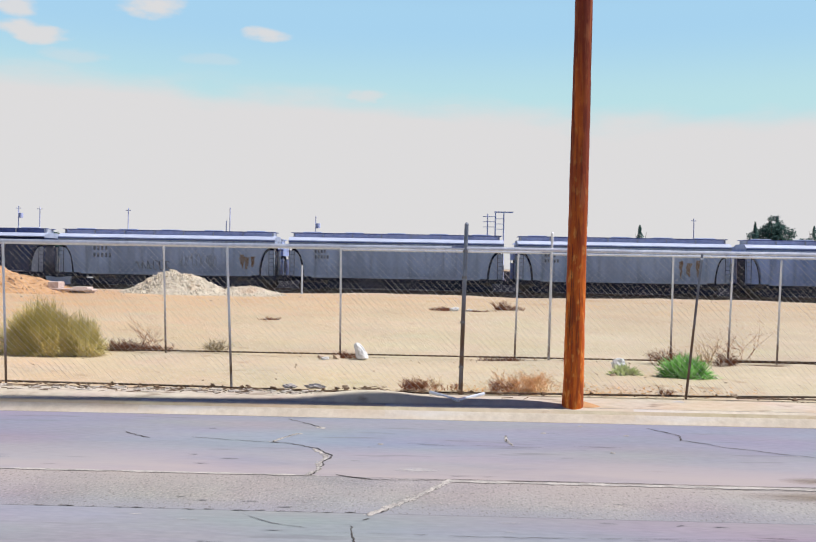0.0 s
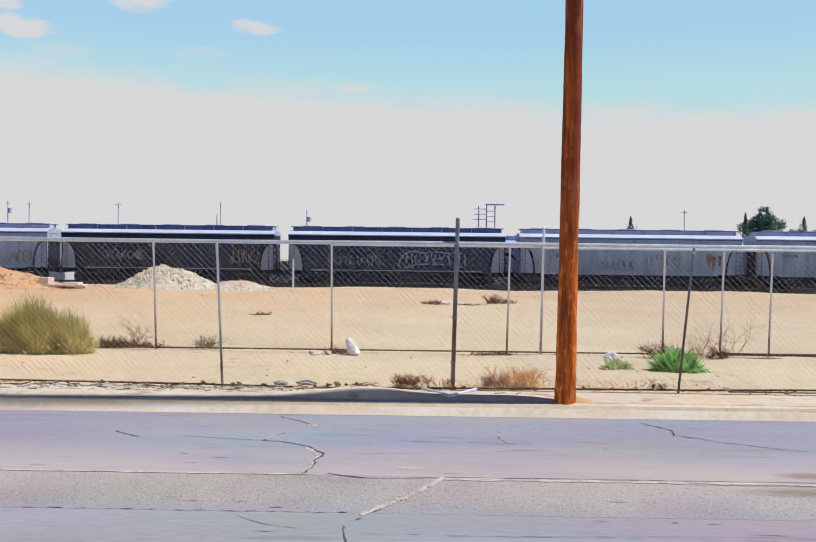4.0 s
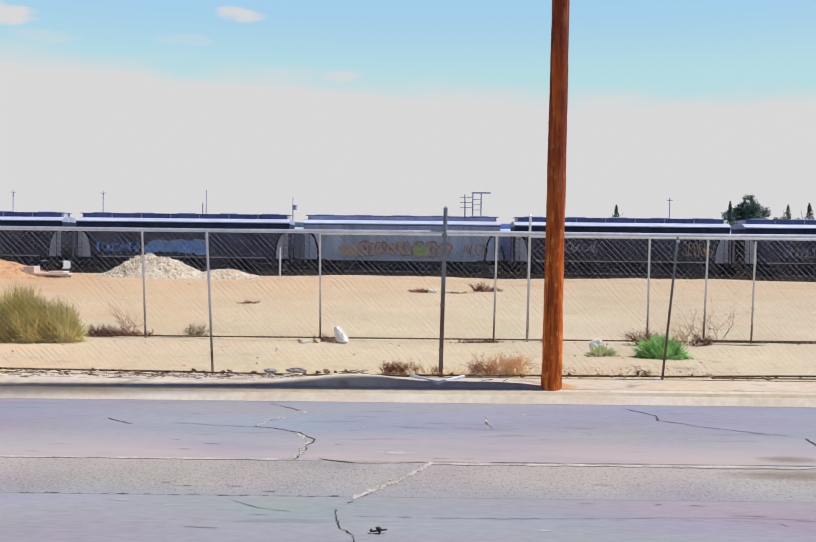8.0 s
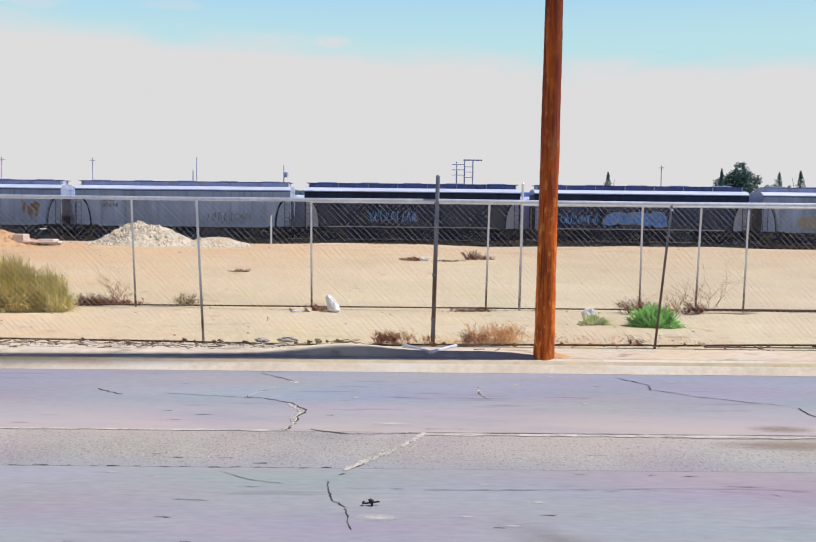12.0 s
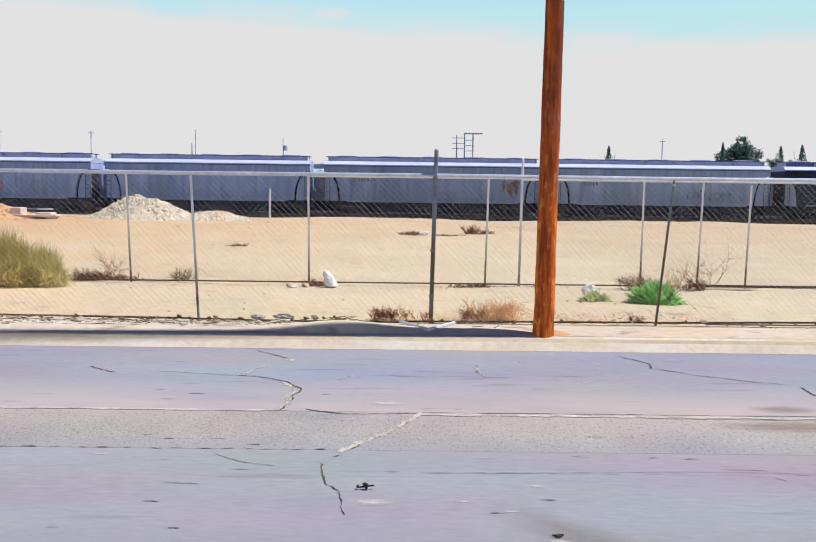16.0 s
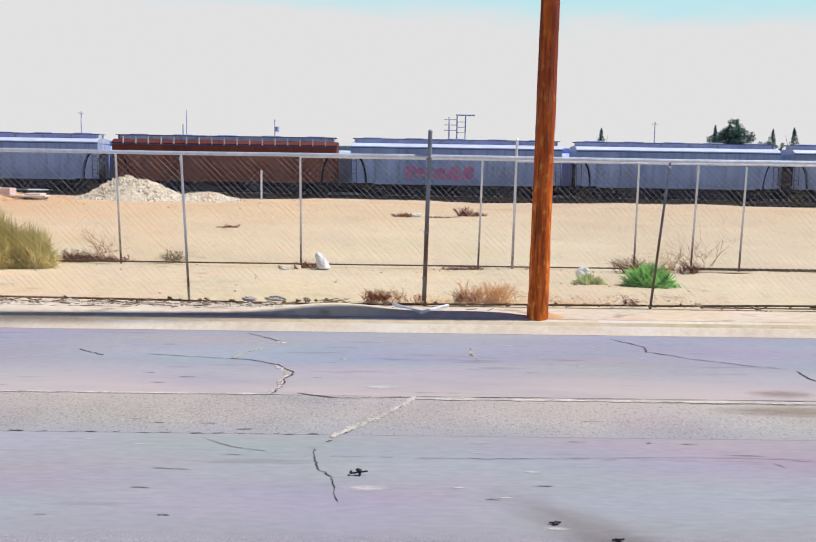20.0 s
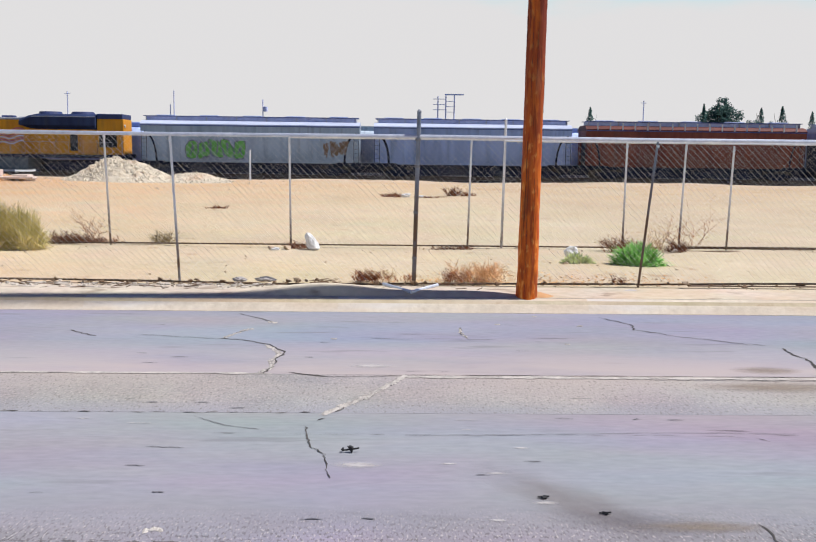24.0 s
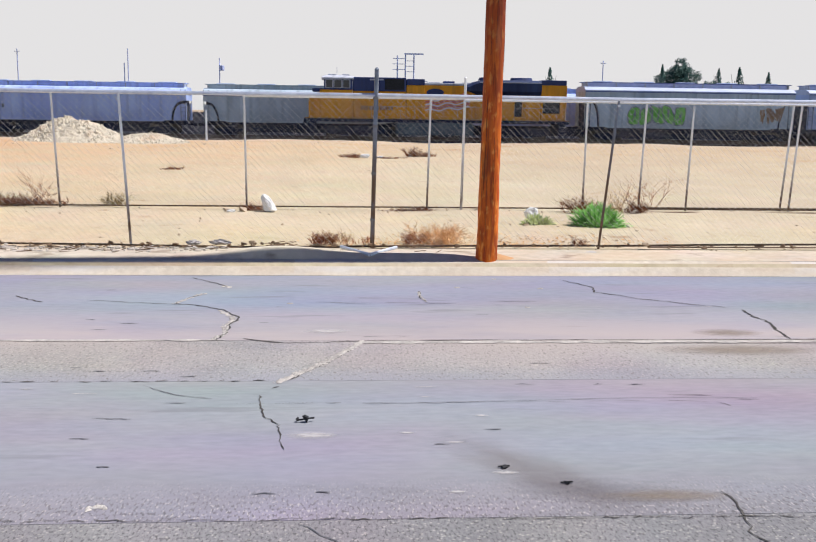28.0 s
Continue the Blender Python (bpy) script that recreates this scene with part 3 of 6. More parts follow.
grit([(-1.2, 8.97), (-1.11, 8.8), (-1.02, 8.6), (-1.06, 8.3), (-1.03, 8.05), (-1.1, 7.8)], 0.024, 170)
crack([(-0.85, 7.85), (-0.67, 7.75), (-0.47, 7.69)], 0.027, CRACK, step=0.05, jitter=0.01, name="open_seam")
crack([(-0.47, 7.69), (-0.16, 7.72), (0.12, 7.75)], 0.012, CRACK, step=0.05, jitter=0.01, name="open_seam")
grit([(0.14, 7.75), (-0.11, 7.18), (-0.31, 6.84), (-0.48, 6.57)], 0.022, 560)
for a, b in (((0.07, 7.55), (-0.07, 7.22)), ((-0.12, 7.1), (-0.2, 6.96)), ((-0.33, 6.76), (-0.4, 6.62))):
    crack([a, b], 0.013, CRACK, step=0.05, jitter=0.014)
crack([(-0.52, 6.42), (-0.46, 6.46)], 0.016, CRACK, step=0.05, jitter=0.014)
crack([(-0.57, 6.25), (-0.56, 6.08), (-0.51, 5.83), (-0.47, 5.74), (-0.41, 5.66)], 0.012, CRACK, step=0.035, jitter=0.013)
crack([(-0.41, 5.66), (-0.39, 5.41), (-0.35, 5.23)], 0.008, CRACK, step=0.035, jitter=0.013)
# the crack that runs off towards +x
crack([(2.45, 10.66), (2.51, 10.55), (2.72, 10.2), (2.67, 9.89), (2.86, 9.75), (3.02, 9.55)], 0.022, CRACK, step=0.05, jitter=0.014)
crack([(3.02, 9.55), (3.32, 9.38), (3.62, 9.17)], 0.015, CRACK, step=0.05, jitter=0.014)
crack([(3.66, 9.22), (3.79, 9.10)], 0.013, FAINT, step=0.05, jitter=0.012)
crack([(3.91, 8.99), (3.89, 8.69), (3.94, 8.41), (3.85, 8.15), (3.83, 7.8)], 0.026, CRACK, step=0.05, jitter=0.016)
crack([(0.79, 9.97), (0.76, 9.67), (0.81, 9.36)], 0.014, CRACK, step=0.05, jitter=0.016)
grit([(0.79, 9.97), (0.76, 9.67), (0.81, 9.36)], 0.02, 30)
for a, b in (((0.36, 9.34), (1.13, 9.30)), ((1.41, 9.42), (1.94, 9.39)), ((1.21, 10.14), (1.42, 10.12)), ((0.25, 9.3), (-0.3, 9.36))):
    crack([a, b], 0.011, FAINT, jitter=0.01)
for x, y in ((2.12, 10.1), (1.79, 9.11), (1.70, 10.69), (1.21, 10.16), (-0.55, 9.30)):
    grit([(x - 0.02, y), (x + 0.02, y)], 0.012, 14)
crack([(-1.39, 6.5), (-1.15, 6.28), (-0.88, 6.18)], 0.008, FAINT, step=0.05, jitter=0.01)
crack([(1.91, 4.55), (1.93, 4.42), (1.91, 4.33), (1.86, 4.1), (1.87, 4.02), (2.0, 3.7)], 0.011, CRACK, step=0.05, jitter=0.014)
crack([(-0.22, 4.25), (-0.06, 4.08), (0.1, 3.9)], 0.007, FAINT, step=0.05, jitter=0.014)
# seams between the strips
crack([(-6.2, 7.795), (-1.0, 7.795)], 0.055, CRACK_PALE, jitter=0.006, name="sandy_seam")
for xa, xb in ((0.13, 0.5), (0.62, 1.3), (1.36, 2.05), (2.1, 2.62), (2.68, 4.4), (4.5, 6.5)):
    crack([(xa, 7.775), (xb, 7.78)], 0.015, CRACK, jitter=0.005, name="open_seam")
crack([(0.1, 7.70), (6.5, 7.71)], 0.085, CRACK_PALE, jitter=0.008, name="sandy_seam")
crack([(2.2, 7.64), (6.5, 7.645)], 0.010, FAINT, jitter=0.006, name="open_seam")
x = -6.0
while x < -0.55:
    n = min(-0.53, x + rnd.uniform(0.03, 0.16))
    crack([(x, 6.6 + rnd.uniform(-0.01, 0.01)), (n, 6.6 + rnd.uniform(-0.01, 0.01))], rnd.uniform(0.008, 0.022), CRACK, step=0.03, jitter=0.008, name="open_seam")
    x = n + rnd.uniform(0.02, 0.14)
x = -0.71
while x < 2.0:
    n = x + rnd.uniform(0.1, 0.35)
    crack([(x, 6.075), (n, 6.08)], rnd.uniform(0.004, 0.008), CRACK if rnd.random() < 0.4 else FAINT, jitter=0.005, name="open_seam")
    x = n + rnd.uniform(0.02, 0.14)
for a, b in (((2.19, 6.21), (2.51, 6.19)), ((2.16, 6.08), (2.41, 6.05)), ((2.48, 6.04), (2.54, 5.95)), ((2.65, 6.10), (2.79, 6.09))):
    crack([a, b], 0.009, CRACK, jitter=0.005)
x = -3.5
while x < 3.5:
    n = x + rnd.uniform(0.04, 0.2)
    crack([(x, 4.3 - 0.02 * x + rnd.uniform(-0.012, 0.012)), (n, 4.3 - 0.02 * n + rnd.uniform(-0.012, 0.012))], rnd.uniform(0.004, 0.012), CRACK, step=0.03, jitter=0.012, name="open_seam")
    x = n + rnd.uniform(-0.01, 0.06)
# short shallow scars in the wheel paths
for x, y in ((-2.45, 9.99), (-2.3, 8.58), (-1.92, 8.41), (-2.13, 8.18), (1.29, 8.77), (-1.98, 6.96), (-1.78, 6.86), (-1.42, 6.86), (-1.13, 6.71), (-1.29, 4.99), (-1.49, 5.79), (-1.38, 5.78), (-0.41, 4.61), (-0.12, 4.62), (1.26, 6.48), (1.78, 6.47), (2.06, 6.46), (0.88, 5.53)):
    w = rnd.uniform(0.03, 0.07) * (0.6 + y / 14)
    crack([(x - w, y + rnd.uniform(-0.01, 0.01)), (x, y + 0.006), (x + w, y + rnd.uniform(-0.01, 0.01))], rnd.uniform(0.010, 0.018), FAINT, step=0.03, jitter=0.006, name="road_scuff")
for k in range(34):
    x, y = rnd.uniform(-4.5, 5.5), rnd.uniform(4.6, 9.9)
    w = rnd.uniform(0.03, 0.09)
    crack([(x, y), (x + w, y + 0.006), (x + 2 * w, y + rnd.uniform(-0.012, 0.012))], rnd.uniform(0.006, 0.014), FAINT if k % 3 else CRACK_PALE, step=0.03, jitter=0.006, name="road_scuff")


def stain(name, x, y, turn, rx, ry, material, label):
    me = shared(("stain", material.name), lambda b: b.faces.new([b.verts.new((p, q, 0)) for p, q in ((-1, -1), (1, -1), (1, 1), (-1, 1))]), material)
    part(name, me, material, road, label).matrix_basis = pose(x, y, 0.0035 + 0.0004 * (turn == 0), 0, 0, turn) @ Matrix.Diagonal((rx, ry, 1, 1))


kept_state = rnd.getstate()
crack([(0.1, 6.055), (0.6, 6.065), (1.3, 6.11), (1.9, 6.15), (2.8, 6.13)], 0.006, FAINT, step=0.07, jitter=0.008, name="open_seam")
rnd.setstate(kept_state)
stain("oil_stain", 1.0, 4.86, -52, 0.78, 0.26, OIL, "dark oil stain on the asphalt")
stain("oil_stain", 1.25, 4.6, -12, 0.55, 0.2, OIL, "dark oil stain on the asphalt")
stain("tan_stain", 3.36, 8.03, 0, 0.34, 0.16, TAN_STAIN, "brown dirt stain on the asphalt")
stain("tan_stain", 3.2, 7.42, 0, 0.75, 0.2, TAN_STAIN, "brown dirt stain on the asphalt")
stain("tan_stain", 1.6, 4.52, 0, 0.4, 0.09, TAN_STAIN, "brown dirt stain on the asphalt")
for x, y, rx, ry in ((-0.2, 5.46, 0.17, 0.07), (0.845, 4.85, 0.085, 0.03), (-0.16, 8.11, 0.22, 0.09), (0.56, 4.605, 0.06, 0.025), (0.36, 5.49, 0.06, 0.025), (0.63, 5.32, 0.07, 0.02), (0.85, 5.80, 0.06, 0.025), (-1.2, 4.47, 0.05, 0.03)):
    stain("chalky_smear", x, y, 0, rx, ry, CHALK, "pale chalky smear on the asphalt")
grit([(-1.25, 4.46), (-1.15, 4.48)], 0.012, 16)

# kerb, gutter and footway
kerb = thing("kerb", (0, 0, 0), "sandy concrete kerb and gutter along the street", "kerb", kind="structure")
bm = fresh()
box(bm, -160, 160, KERB_Y + 0.160, KERB_Y + 0.178, -0.3, 0.003)
part("gutter", bm, KERB, kerb)
def kerb_piece(b):
    loft(b, [[(x, KERB_Y + y, z) for y, z in ((0.17, -0.3), (0.17, 0.004), (0.20, 0.03), (0.255, 0.082), (0.305, 0.125), (0.345, 0.143), (0.38, 0.15), (0.38, -0.3))] for x in (0.0, 3.0)])


for k in range(-9, 10):
    part("kerb_stone", shared("kerb_stone", kerb_piece, KERB), KERB, kerb).location = (k * 3.0 - 0.6, 0, 0)
footway = thing("pavement", (0, 0, 0), "pale dusty concrete footway beside the kerb", "pavement", kind="structure")
for k in range(-14, 15):
    me = shared("footway_slab", lambda b: box(b, 0.002, 1.998, KERB_Y + 0.385, 11.96, -0.2, 0.15), CONCRETE)
    part("slab", me, CONCRETE, footway).location = (k * 2.0 + 0.3, 0, 0)
DUST = surface("dusty_concrete", (0.455, 0.39, 0.30), (0.61, 0.54, 0.425), 0.95, grain=7, stain=0.6, bump=0.015, spec=0.02, tint=0.1)
def berm_rise(x):
    """The blown sand stands highest just before the corner post and is thin beyond the pole."""
    h = 0.028 + 0.105 * math.exp(-((x + 0.75) / 0.8) ** 2) + 0.03 * math.exp(-((x - 0.9) / 0.6) ** 2) + 0.014 * noise.noise((x * 1.3, 0, 3))
    return h * min(1, max(0.15, (1.75 - x) / 0.4))


bm = fresh()
prev = None
x = -40.0
while x < 40:
    rise = berm_rise(x)
    wave = 0.025 * noise.noise((x * 2.1, 1, 3))
    row = []
    for k in range(16):
        y = 11.125 + 0.6 * wave * (k < 4) + (0.034 * k if k < 8 else 0.238 + 0.115 * (k - 7))
        up = min(1, max(0, (y - 11.125) / 0.16))
        up = up * up * (3 - 2 * up)
        row.append(bm.verts.new((x, y, 0.1525 + rise * up * (1 - 0.9 * min(1, max(0, (y - 11.36) / 0.4))) - 0.04 * max(0, (y - 11.99) / 0.3) + 0.007 * noise.noise((x * 4, y * 4, 2)) * up)))
    row.append(bm.verts.new((x, 12.5, 0.11)))
    if prev:
        for i in range(16):
            bm.faces.new((prev[i], row[i], row[i + 1], prev[i + 1]))
    prev = row
    x += 0.11 if abs(x) < 9 else 1.5
layer(DUST, (0.56, 0.38, 0.24), 0.35, 1.6, 0.40, 0.65, along=("X", 0.6, 2.2))
layer(KERB, (0.50, 0.38, 0.27), 0.5, 1.1, 0.42, 0.6, (0.6, 1, 1))
layer(KERB, (0.62, 0.60, 0.58), 0.6, 0.8, 0.5, 0.62, (0.4, 3, 1))
layer(DUST, (0.20, 0.14, 0.10), 0.6, 3.5, 0.58, 0.68, (0.6, 1, 1))
solid("blown_sand", bm, DUST, "low dusty berm of blown sand behind the kerb", "sand", kind="stuff", smooth=True)

# ---- fences ----
def chain_mesh(x0, x1, z0, z1, pitch, r, r_unlit):
    bm = fresh()
    h = z1 - z0
    k = x0 - h
    while k < x1:
        for s in (1, -1):
            a, b = max(k, x0), min(k + h, x1)
            if b - a > 0.02:
                za, zb = (z0 + a - k, z0 + b - k) if s == 1 else (z1 - (a - k), z1 - (b - k))
                # rising wires are made thinner to imitate the sun leaving them dim
                rod(bm, (a, 0.004 * s, za), (b, 0.004 * s, zb), r_unlit if s == 1 else r, sides=5, caps=False)
        k += pitch
    return bm


def fence_post(parent, base, top, r, material, cap=True, label=""):
    bm = fresh()
    rod(bm, base, top, r, r * 0.97, 10)
    if cap:
        t = Vector(top)
        rod(bm, t, t + Vector((0, 0, r * 0.9)), r * 1.15, r * 0.4, 10)
    return part("post", bm, material, parent, label, smooth=False)


def band(parent, p, r, material=GALV):
    me = shared(("band", r, material.name), lambda b: rod(b, (0, 0, -0.015), (0, 0, 0.015), r + 0.006, sides=10), material)
    part("band_clamp", me, material, parent).location = p


street_fence = thing("chain_link_fence", (0, FENCE_Y, 0), "galvanised chain-link street fence with leaning posts", "fence")
NEAR_POSTS = ((-8.9, -8.95, 2.1), (-5.83, -5.91, 2.1), (-2.745, -2.84, 2.08), (3.335, 3.52, 2.08), (6.4, 6.45, 2.08), (9.5, 9.5, 2.08))
for xb, xt, zt in NEAR_POSTS:
    fence_post(street_fence, (xb, 0, 0.1), (xt, 0, zt), 0.017, CORNER if xb > 3 else POST)
    band(street_fence, (xt, 0, zt - 0.08), 0.017)
fence_post(street_fence, (0.34, 0, 0.1), (0.385, 0, 2.41), 0.029, CORNER, label="thick corner post standing taller than the rail")
for z in (0.5, 1.1, 1.7, 2.05):
    band(street_fence, (0.335 + 0.045 * z / 2.4, 0, z), 0.029, CLAMP)
for a, b in ((-12, -8.95), (-8.95, -5.91), (-5.91, -2.84), (-2.84, 0.38), (0.38, 3.52), (3.52, 6.45), (6.45, 12)):
    bm = fresh()
    rod(bm, (a, 0, 2.085 + 0.012 * math.sin(a)), (b, 0, 2.085 + 0.012 * math.sin(b)), 0.025, sides=8)
    part("top_rail", bm, GALV, street_fence)
part("wire_mesh", chain_mesh(-11, 11, 0.165, 2.07, 0.086, 0.00122, 0.0006), WIRE, street_fence, "diamond wire mesh", kind="stuff")
def rail_height(x):
    return float(np.interp(x, (-12, -5.5, -4.1, -2.7, -1.7, -0.6, 0.7, 1.7, 4.2, 4.9, 6.0, 12), (0.20, 0.18, 0.17, 0.16, 0.14, 0.14, 0.155, 0.165, 0.175, 0.195, 0.205, 0.21)))


x = -12
while x < 12:
    n = x + rnd.uniform(1.0, 2.2)
    bm = fresh()
    rod(bm, (x, rnd.uniform(-0.03, 0.03), rail_height(x)), (n, rnd.uniform(-0.03, 0.03), rail_height(n)), 0.014, sides=6)
    part("bottom_rail", bm, RUSTY, street_fence, "rusty bent bottom rail on the ground")
    x = n
bm = fresh()
rod(bm, (4.0, -0.05, 0.165), (12, -0.05, 0.17), 0.011, sides=6)
part("bottom_rail", bm, RUSTY, street_fence, "rusty bent bottom rail on the ground")
yard_fence = thing("chain_link_fence", (0, YARD_Y, 0), "second galvanised chain-link fence behind the street fence", "fence")
for xb, xt, zt in ((-11.2, -11.2, 2.15), (-8.05, -8.1, 2.15), (-4.87, -4.94, 2.15), (-1.71, -1.73, 2.17), (1.415, 1.455, 2.10), (4.18, 4.20, 2.08), (5.19, 5.25, 2.06), (6.05, 6.10, 2.04), (7.78, 7.9, 2.08), (7.94, 8.05, 2.08), (11.2, 11.2, 2.08)):
    fence_post(yard_fence, (xb, 0, 0.15), (xt, 0, zt), 0.0185, POST)
    band(yard_fence, (xt, 0, zt - 0.06), 0.0185)
fence_post(yard_fence, (2.02, 0, 0.15), (2.05, 0, 2.47), 0.024, POST, label="taller galvanised gate post")
for a, b, z in ((-14, -1.73, 2.14), (-1.73, 2.02, 2.12), (2.05, 14, 2.10)):
    bm = fresh()
    rod(bm, (a, 0, z), (b, 0, z), 0.021, sides=8)
    part("top_rail", bm, GALV, yard_fence)
part("wire_mesh", chain_mesh(-13, 13, 0.26, 2.1, 0.1, 0.0006, 0.0004), WIRE, yard_fence, "diamond wire mesh", kind="stuff")
for p, q, r in (((5.1, 0, 0.25), (13, 0, 0.245), 0.024), ((5.1, -0.25, 0.2), (13, -0.22, 0.2), 0.02), ((-6.2, 0, 0.24), (4.9, 0.02, 0.24), 0.014)):
    bm = fresh()
    rod(bm, p, q, r, sides=8)
    part("bottom_board", bm, TIMBER, yard_fence, "weathered timber along the fence foot")

pipe = thing("fallen_pipe", (0, 0, 0), "bent grey steel pipe lying at the corner post", "pipe")
bm = fresh()
rod(bm, (-0.06, 11.60, 0.24), (0.28, 11.18, 0.205), 0.022, sides=8)
rod(bm, (0.28, 11.18, 0.205), (0.62, 11.60, 0.235), 0.022, sides=8)
part("bent_tube", bm, GALV, pipe)

# ---- utility pole ----
pole = thing("utility_pole", (1.685, 11.20, 0.0), "reddish-brown creosoted wooden utility pole on the footway", "pole")
bm = fresh()
rings = []
for i in range(150):
    z = -0.2 + 14.2 * (i / 149) ** 1.5
    r = 0.121 - 0.0027 * z + (0.012 * math.exp(-z * 3) if z > 0 else 0.014)
    ring = []
    for a in (2 * math.pi * k / 36 for k in range(36)):
        c, d = math.cos(a), math.sin(a)
        chip = 0.035 * noise.noise((c * 2, d * 2, z * 0.8)) + 0.05 * noise.noise((c * 3.2, d * 3.2, z * 3.1)) + 0.03 * noise.noise((c * 7, d * 7, z * 9)) * (1.6 if z < 2.6 else 0.8)
        ring.append((0.0095 * z + r * (1 + chip) * c, r * (1 + chip) * d, z))
    rings.append(ring)
loft(bm, rings)
part("shaft", bm, POLE_WOOD, pole, smooth=True)
for k in range(16):
    bm = fresh()
    a, z, n = rnd.uniform(math.pi, 2 * math.pi), rnd.uniform(0.1, 4.2), rnd.uniform(0.3, 1.0)
    r = 0.121 - 0.0022 * z
    v = []
    for i in range(6):
        zz, aa = z + n * i / 5, a + rnd.uniform(-0.02, 0.02)
        rr = 0.1228 - 0.0027 * zz + 0.012 * math.exp(-zz * 3)
        v.append((0.0095 * zz + rr * math.cos(aa), rr * math.sin(aa), zz))
    for p, q in zip(v, v[1:]):
        rod(bm, p, q, 0.0018, sides=4, caps=False)
    part("drying_split", bm, BLACK, pole)
bm = fresh()
ring = [(1.83 + math.cos(a) * 0.21 * (1 + 0.35 * noise.noise((math.cos(a) * 2, math.sin(a) * 2, 5))), 11.27 + math.sin(a) * 0.135) for a in (2 * math.pi * i / 28 for i in range(28))]
top = bm.verts.new((1.75, 11.26, 0.235))
edge = [bm.verts.new((x, y, 0.1545)) for x, y in ring]
for i in range(28):
    bm.faces.new((top, edge[i], edge[(i + 1) % 28]))
solid("dirt_apron", bm, BANK, "orange dirt heaped round the foot of the pole", "dirt", smooth=True)

# ---- tracks ----
def track(y, label):
    tr = thing("railway_track", (0, y, 0), label, "railway track", kind="structure")
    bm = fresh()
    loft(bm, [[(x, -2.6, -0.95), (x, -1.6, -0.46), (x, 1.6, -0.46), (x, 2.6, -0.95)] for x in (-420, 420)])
    part("ballast", bm, SHADED_BALLAST, tr)
    bm = fresh()
    for k in range(-190, 191):
        box(bm, k * 0.6 - 0.11, k * 0.6 + 0.11, -1.3, 1.3, -0.6, -0.43)
    part("sleepers", bm, TIE, tr, kind="stuff")
    for s in (-0.7175, 0.7175):
        bm = fresh()
        loft(bm, [[(x, s + a, RAIL_Z + b) for a, b in ((-0.07, -0.16), (0.07, -0.16), (0.015, -0.12), (0.035, 0), (-0.035, 0), (-0.015, -0.12))] for x in (-420, 420)])
        part("rail", bm, RAIL, tr)
    return tr


track(TRACK_Y, "main line of steel rails on dark ballast")
track(SIDING_Y, "siding of steel rails on dark ballast")

# ---- rolling stock ----
def wheel_mesh(bm):
    for s in (-0.72, 0.72):
        rod(bm, (0, s - 0.06, 0), (0, s + 0.06, 0), 0.46, sides=20)
        rod(bm, (0, s + math.copysign(0.0601, s), 0), (0, s + math.copysign(0.11, s), 0), 0.16, 0.12, sides=12)
    rod(bm, (0, -0.66, 0), (0, 0.66, 0), 0.08, sides=8)


def side_frame(bm):
    loft(bm, [[(x, y, z) for x, z in ((-1.15, 0.35), (-1.15, 0.55), (-0.55, 0.72), (0.55, 0.72), (1.15, 0.55), (1.15, 0.35), (0.8, 0.32), (0.4, 0.14), (-0.4, 0.14), (-0.8, 0.32))] for y in (-0.07, 0.07)])


def spring_set(bm):
    for k in (-0.18, 0, 0.18):
        rod(bm, (k, 0, 0.16), (k, 0, 0.46), 0.07, sides=8)


def truck(parent, x):
    t = part("truck", shared("truck_bolster", lambda b: box(b, -0.2, 0.2, -1.15, 1.15, 0.35, 0.72), SHADE_BLACK), SHADE_BLACK, parent, "cast steel wheel truck")
    t.location = (x, 0, 0)
    for dx in (-0.89, 0.89):
        w = part("wheelset", shared("wheelset", wheel_mesh, WHEEL), WHEEL, t)
        w.location = (dx, 0, 0.46)
    for s in (-1.0, 1.0):
        f = part("side_frame", shared("side_frame", side_frame, SHADE_BLACK), SHADE_BLACK, t)
        f.location = (0, s, 0)
        f = part("spring_set", shared("spring_set", spring_set, SHADE_BLACK), SHADE_BLACK, t)
        f.location = (0, s * 1.04, 0)
    return t


def ladder(bm):
    for s in (-0.2, 0.2):
        rod(bm, (s, 0, 0.75), (s, 0, 3.75), 0.022, sides=6)
    for k in range(9):
        rod(bm, (-0.2, 0, 0.9 + 0.34 * k), (0.2, 0, 0.9 + 0.34 * k), 0.014, sides=5)


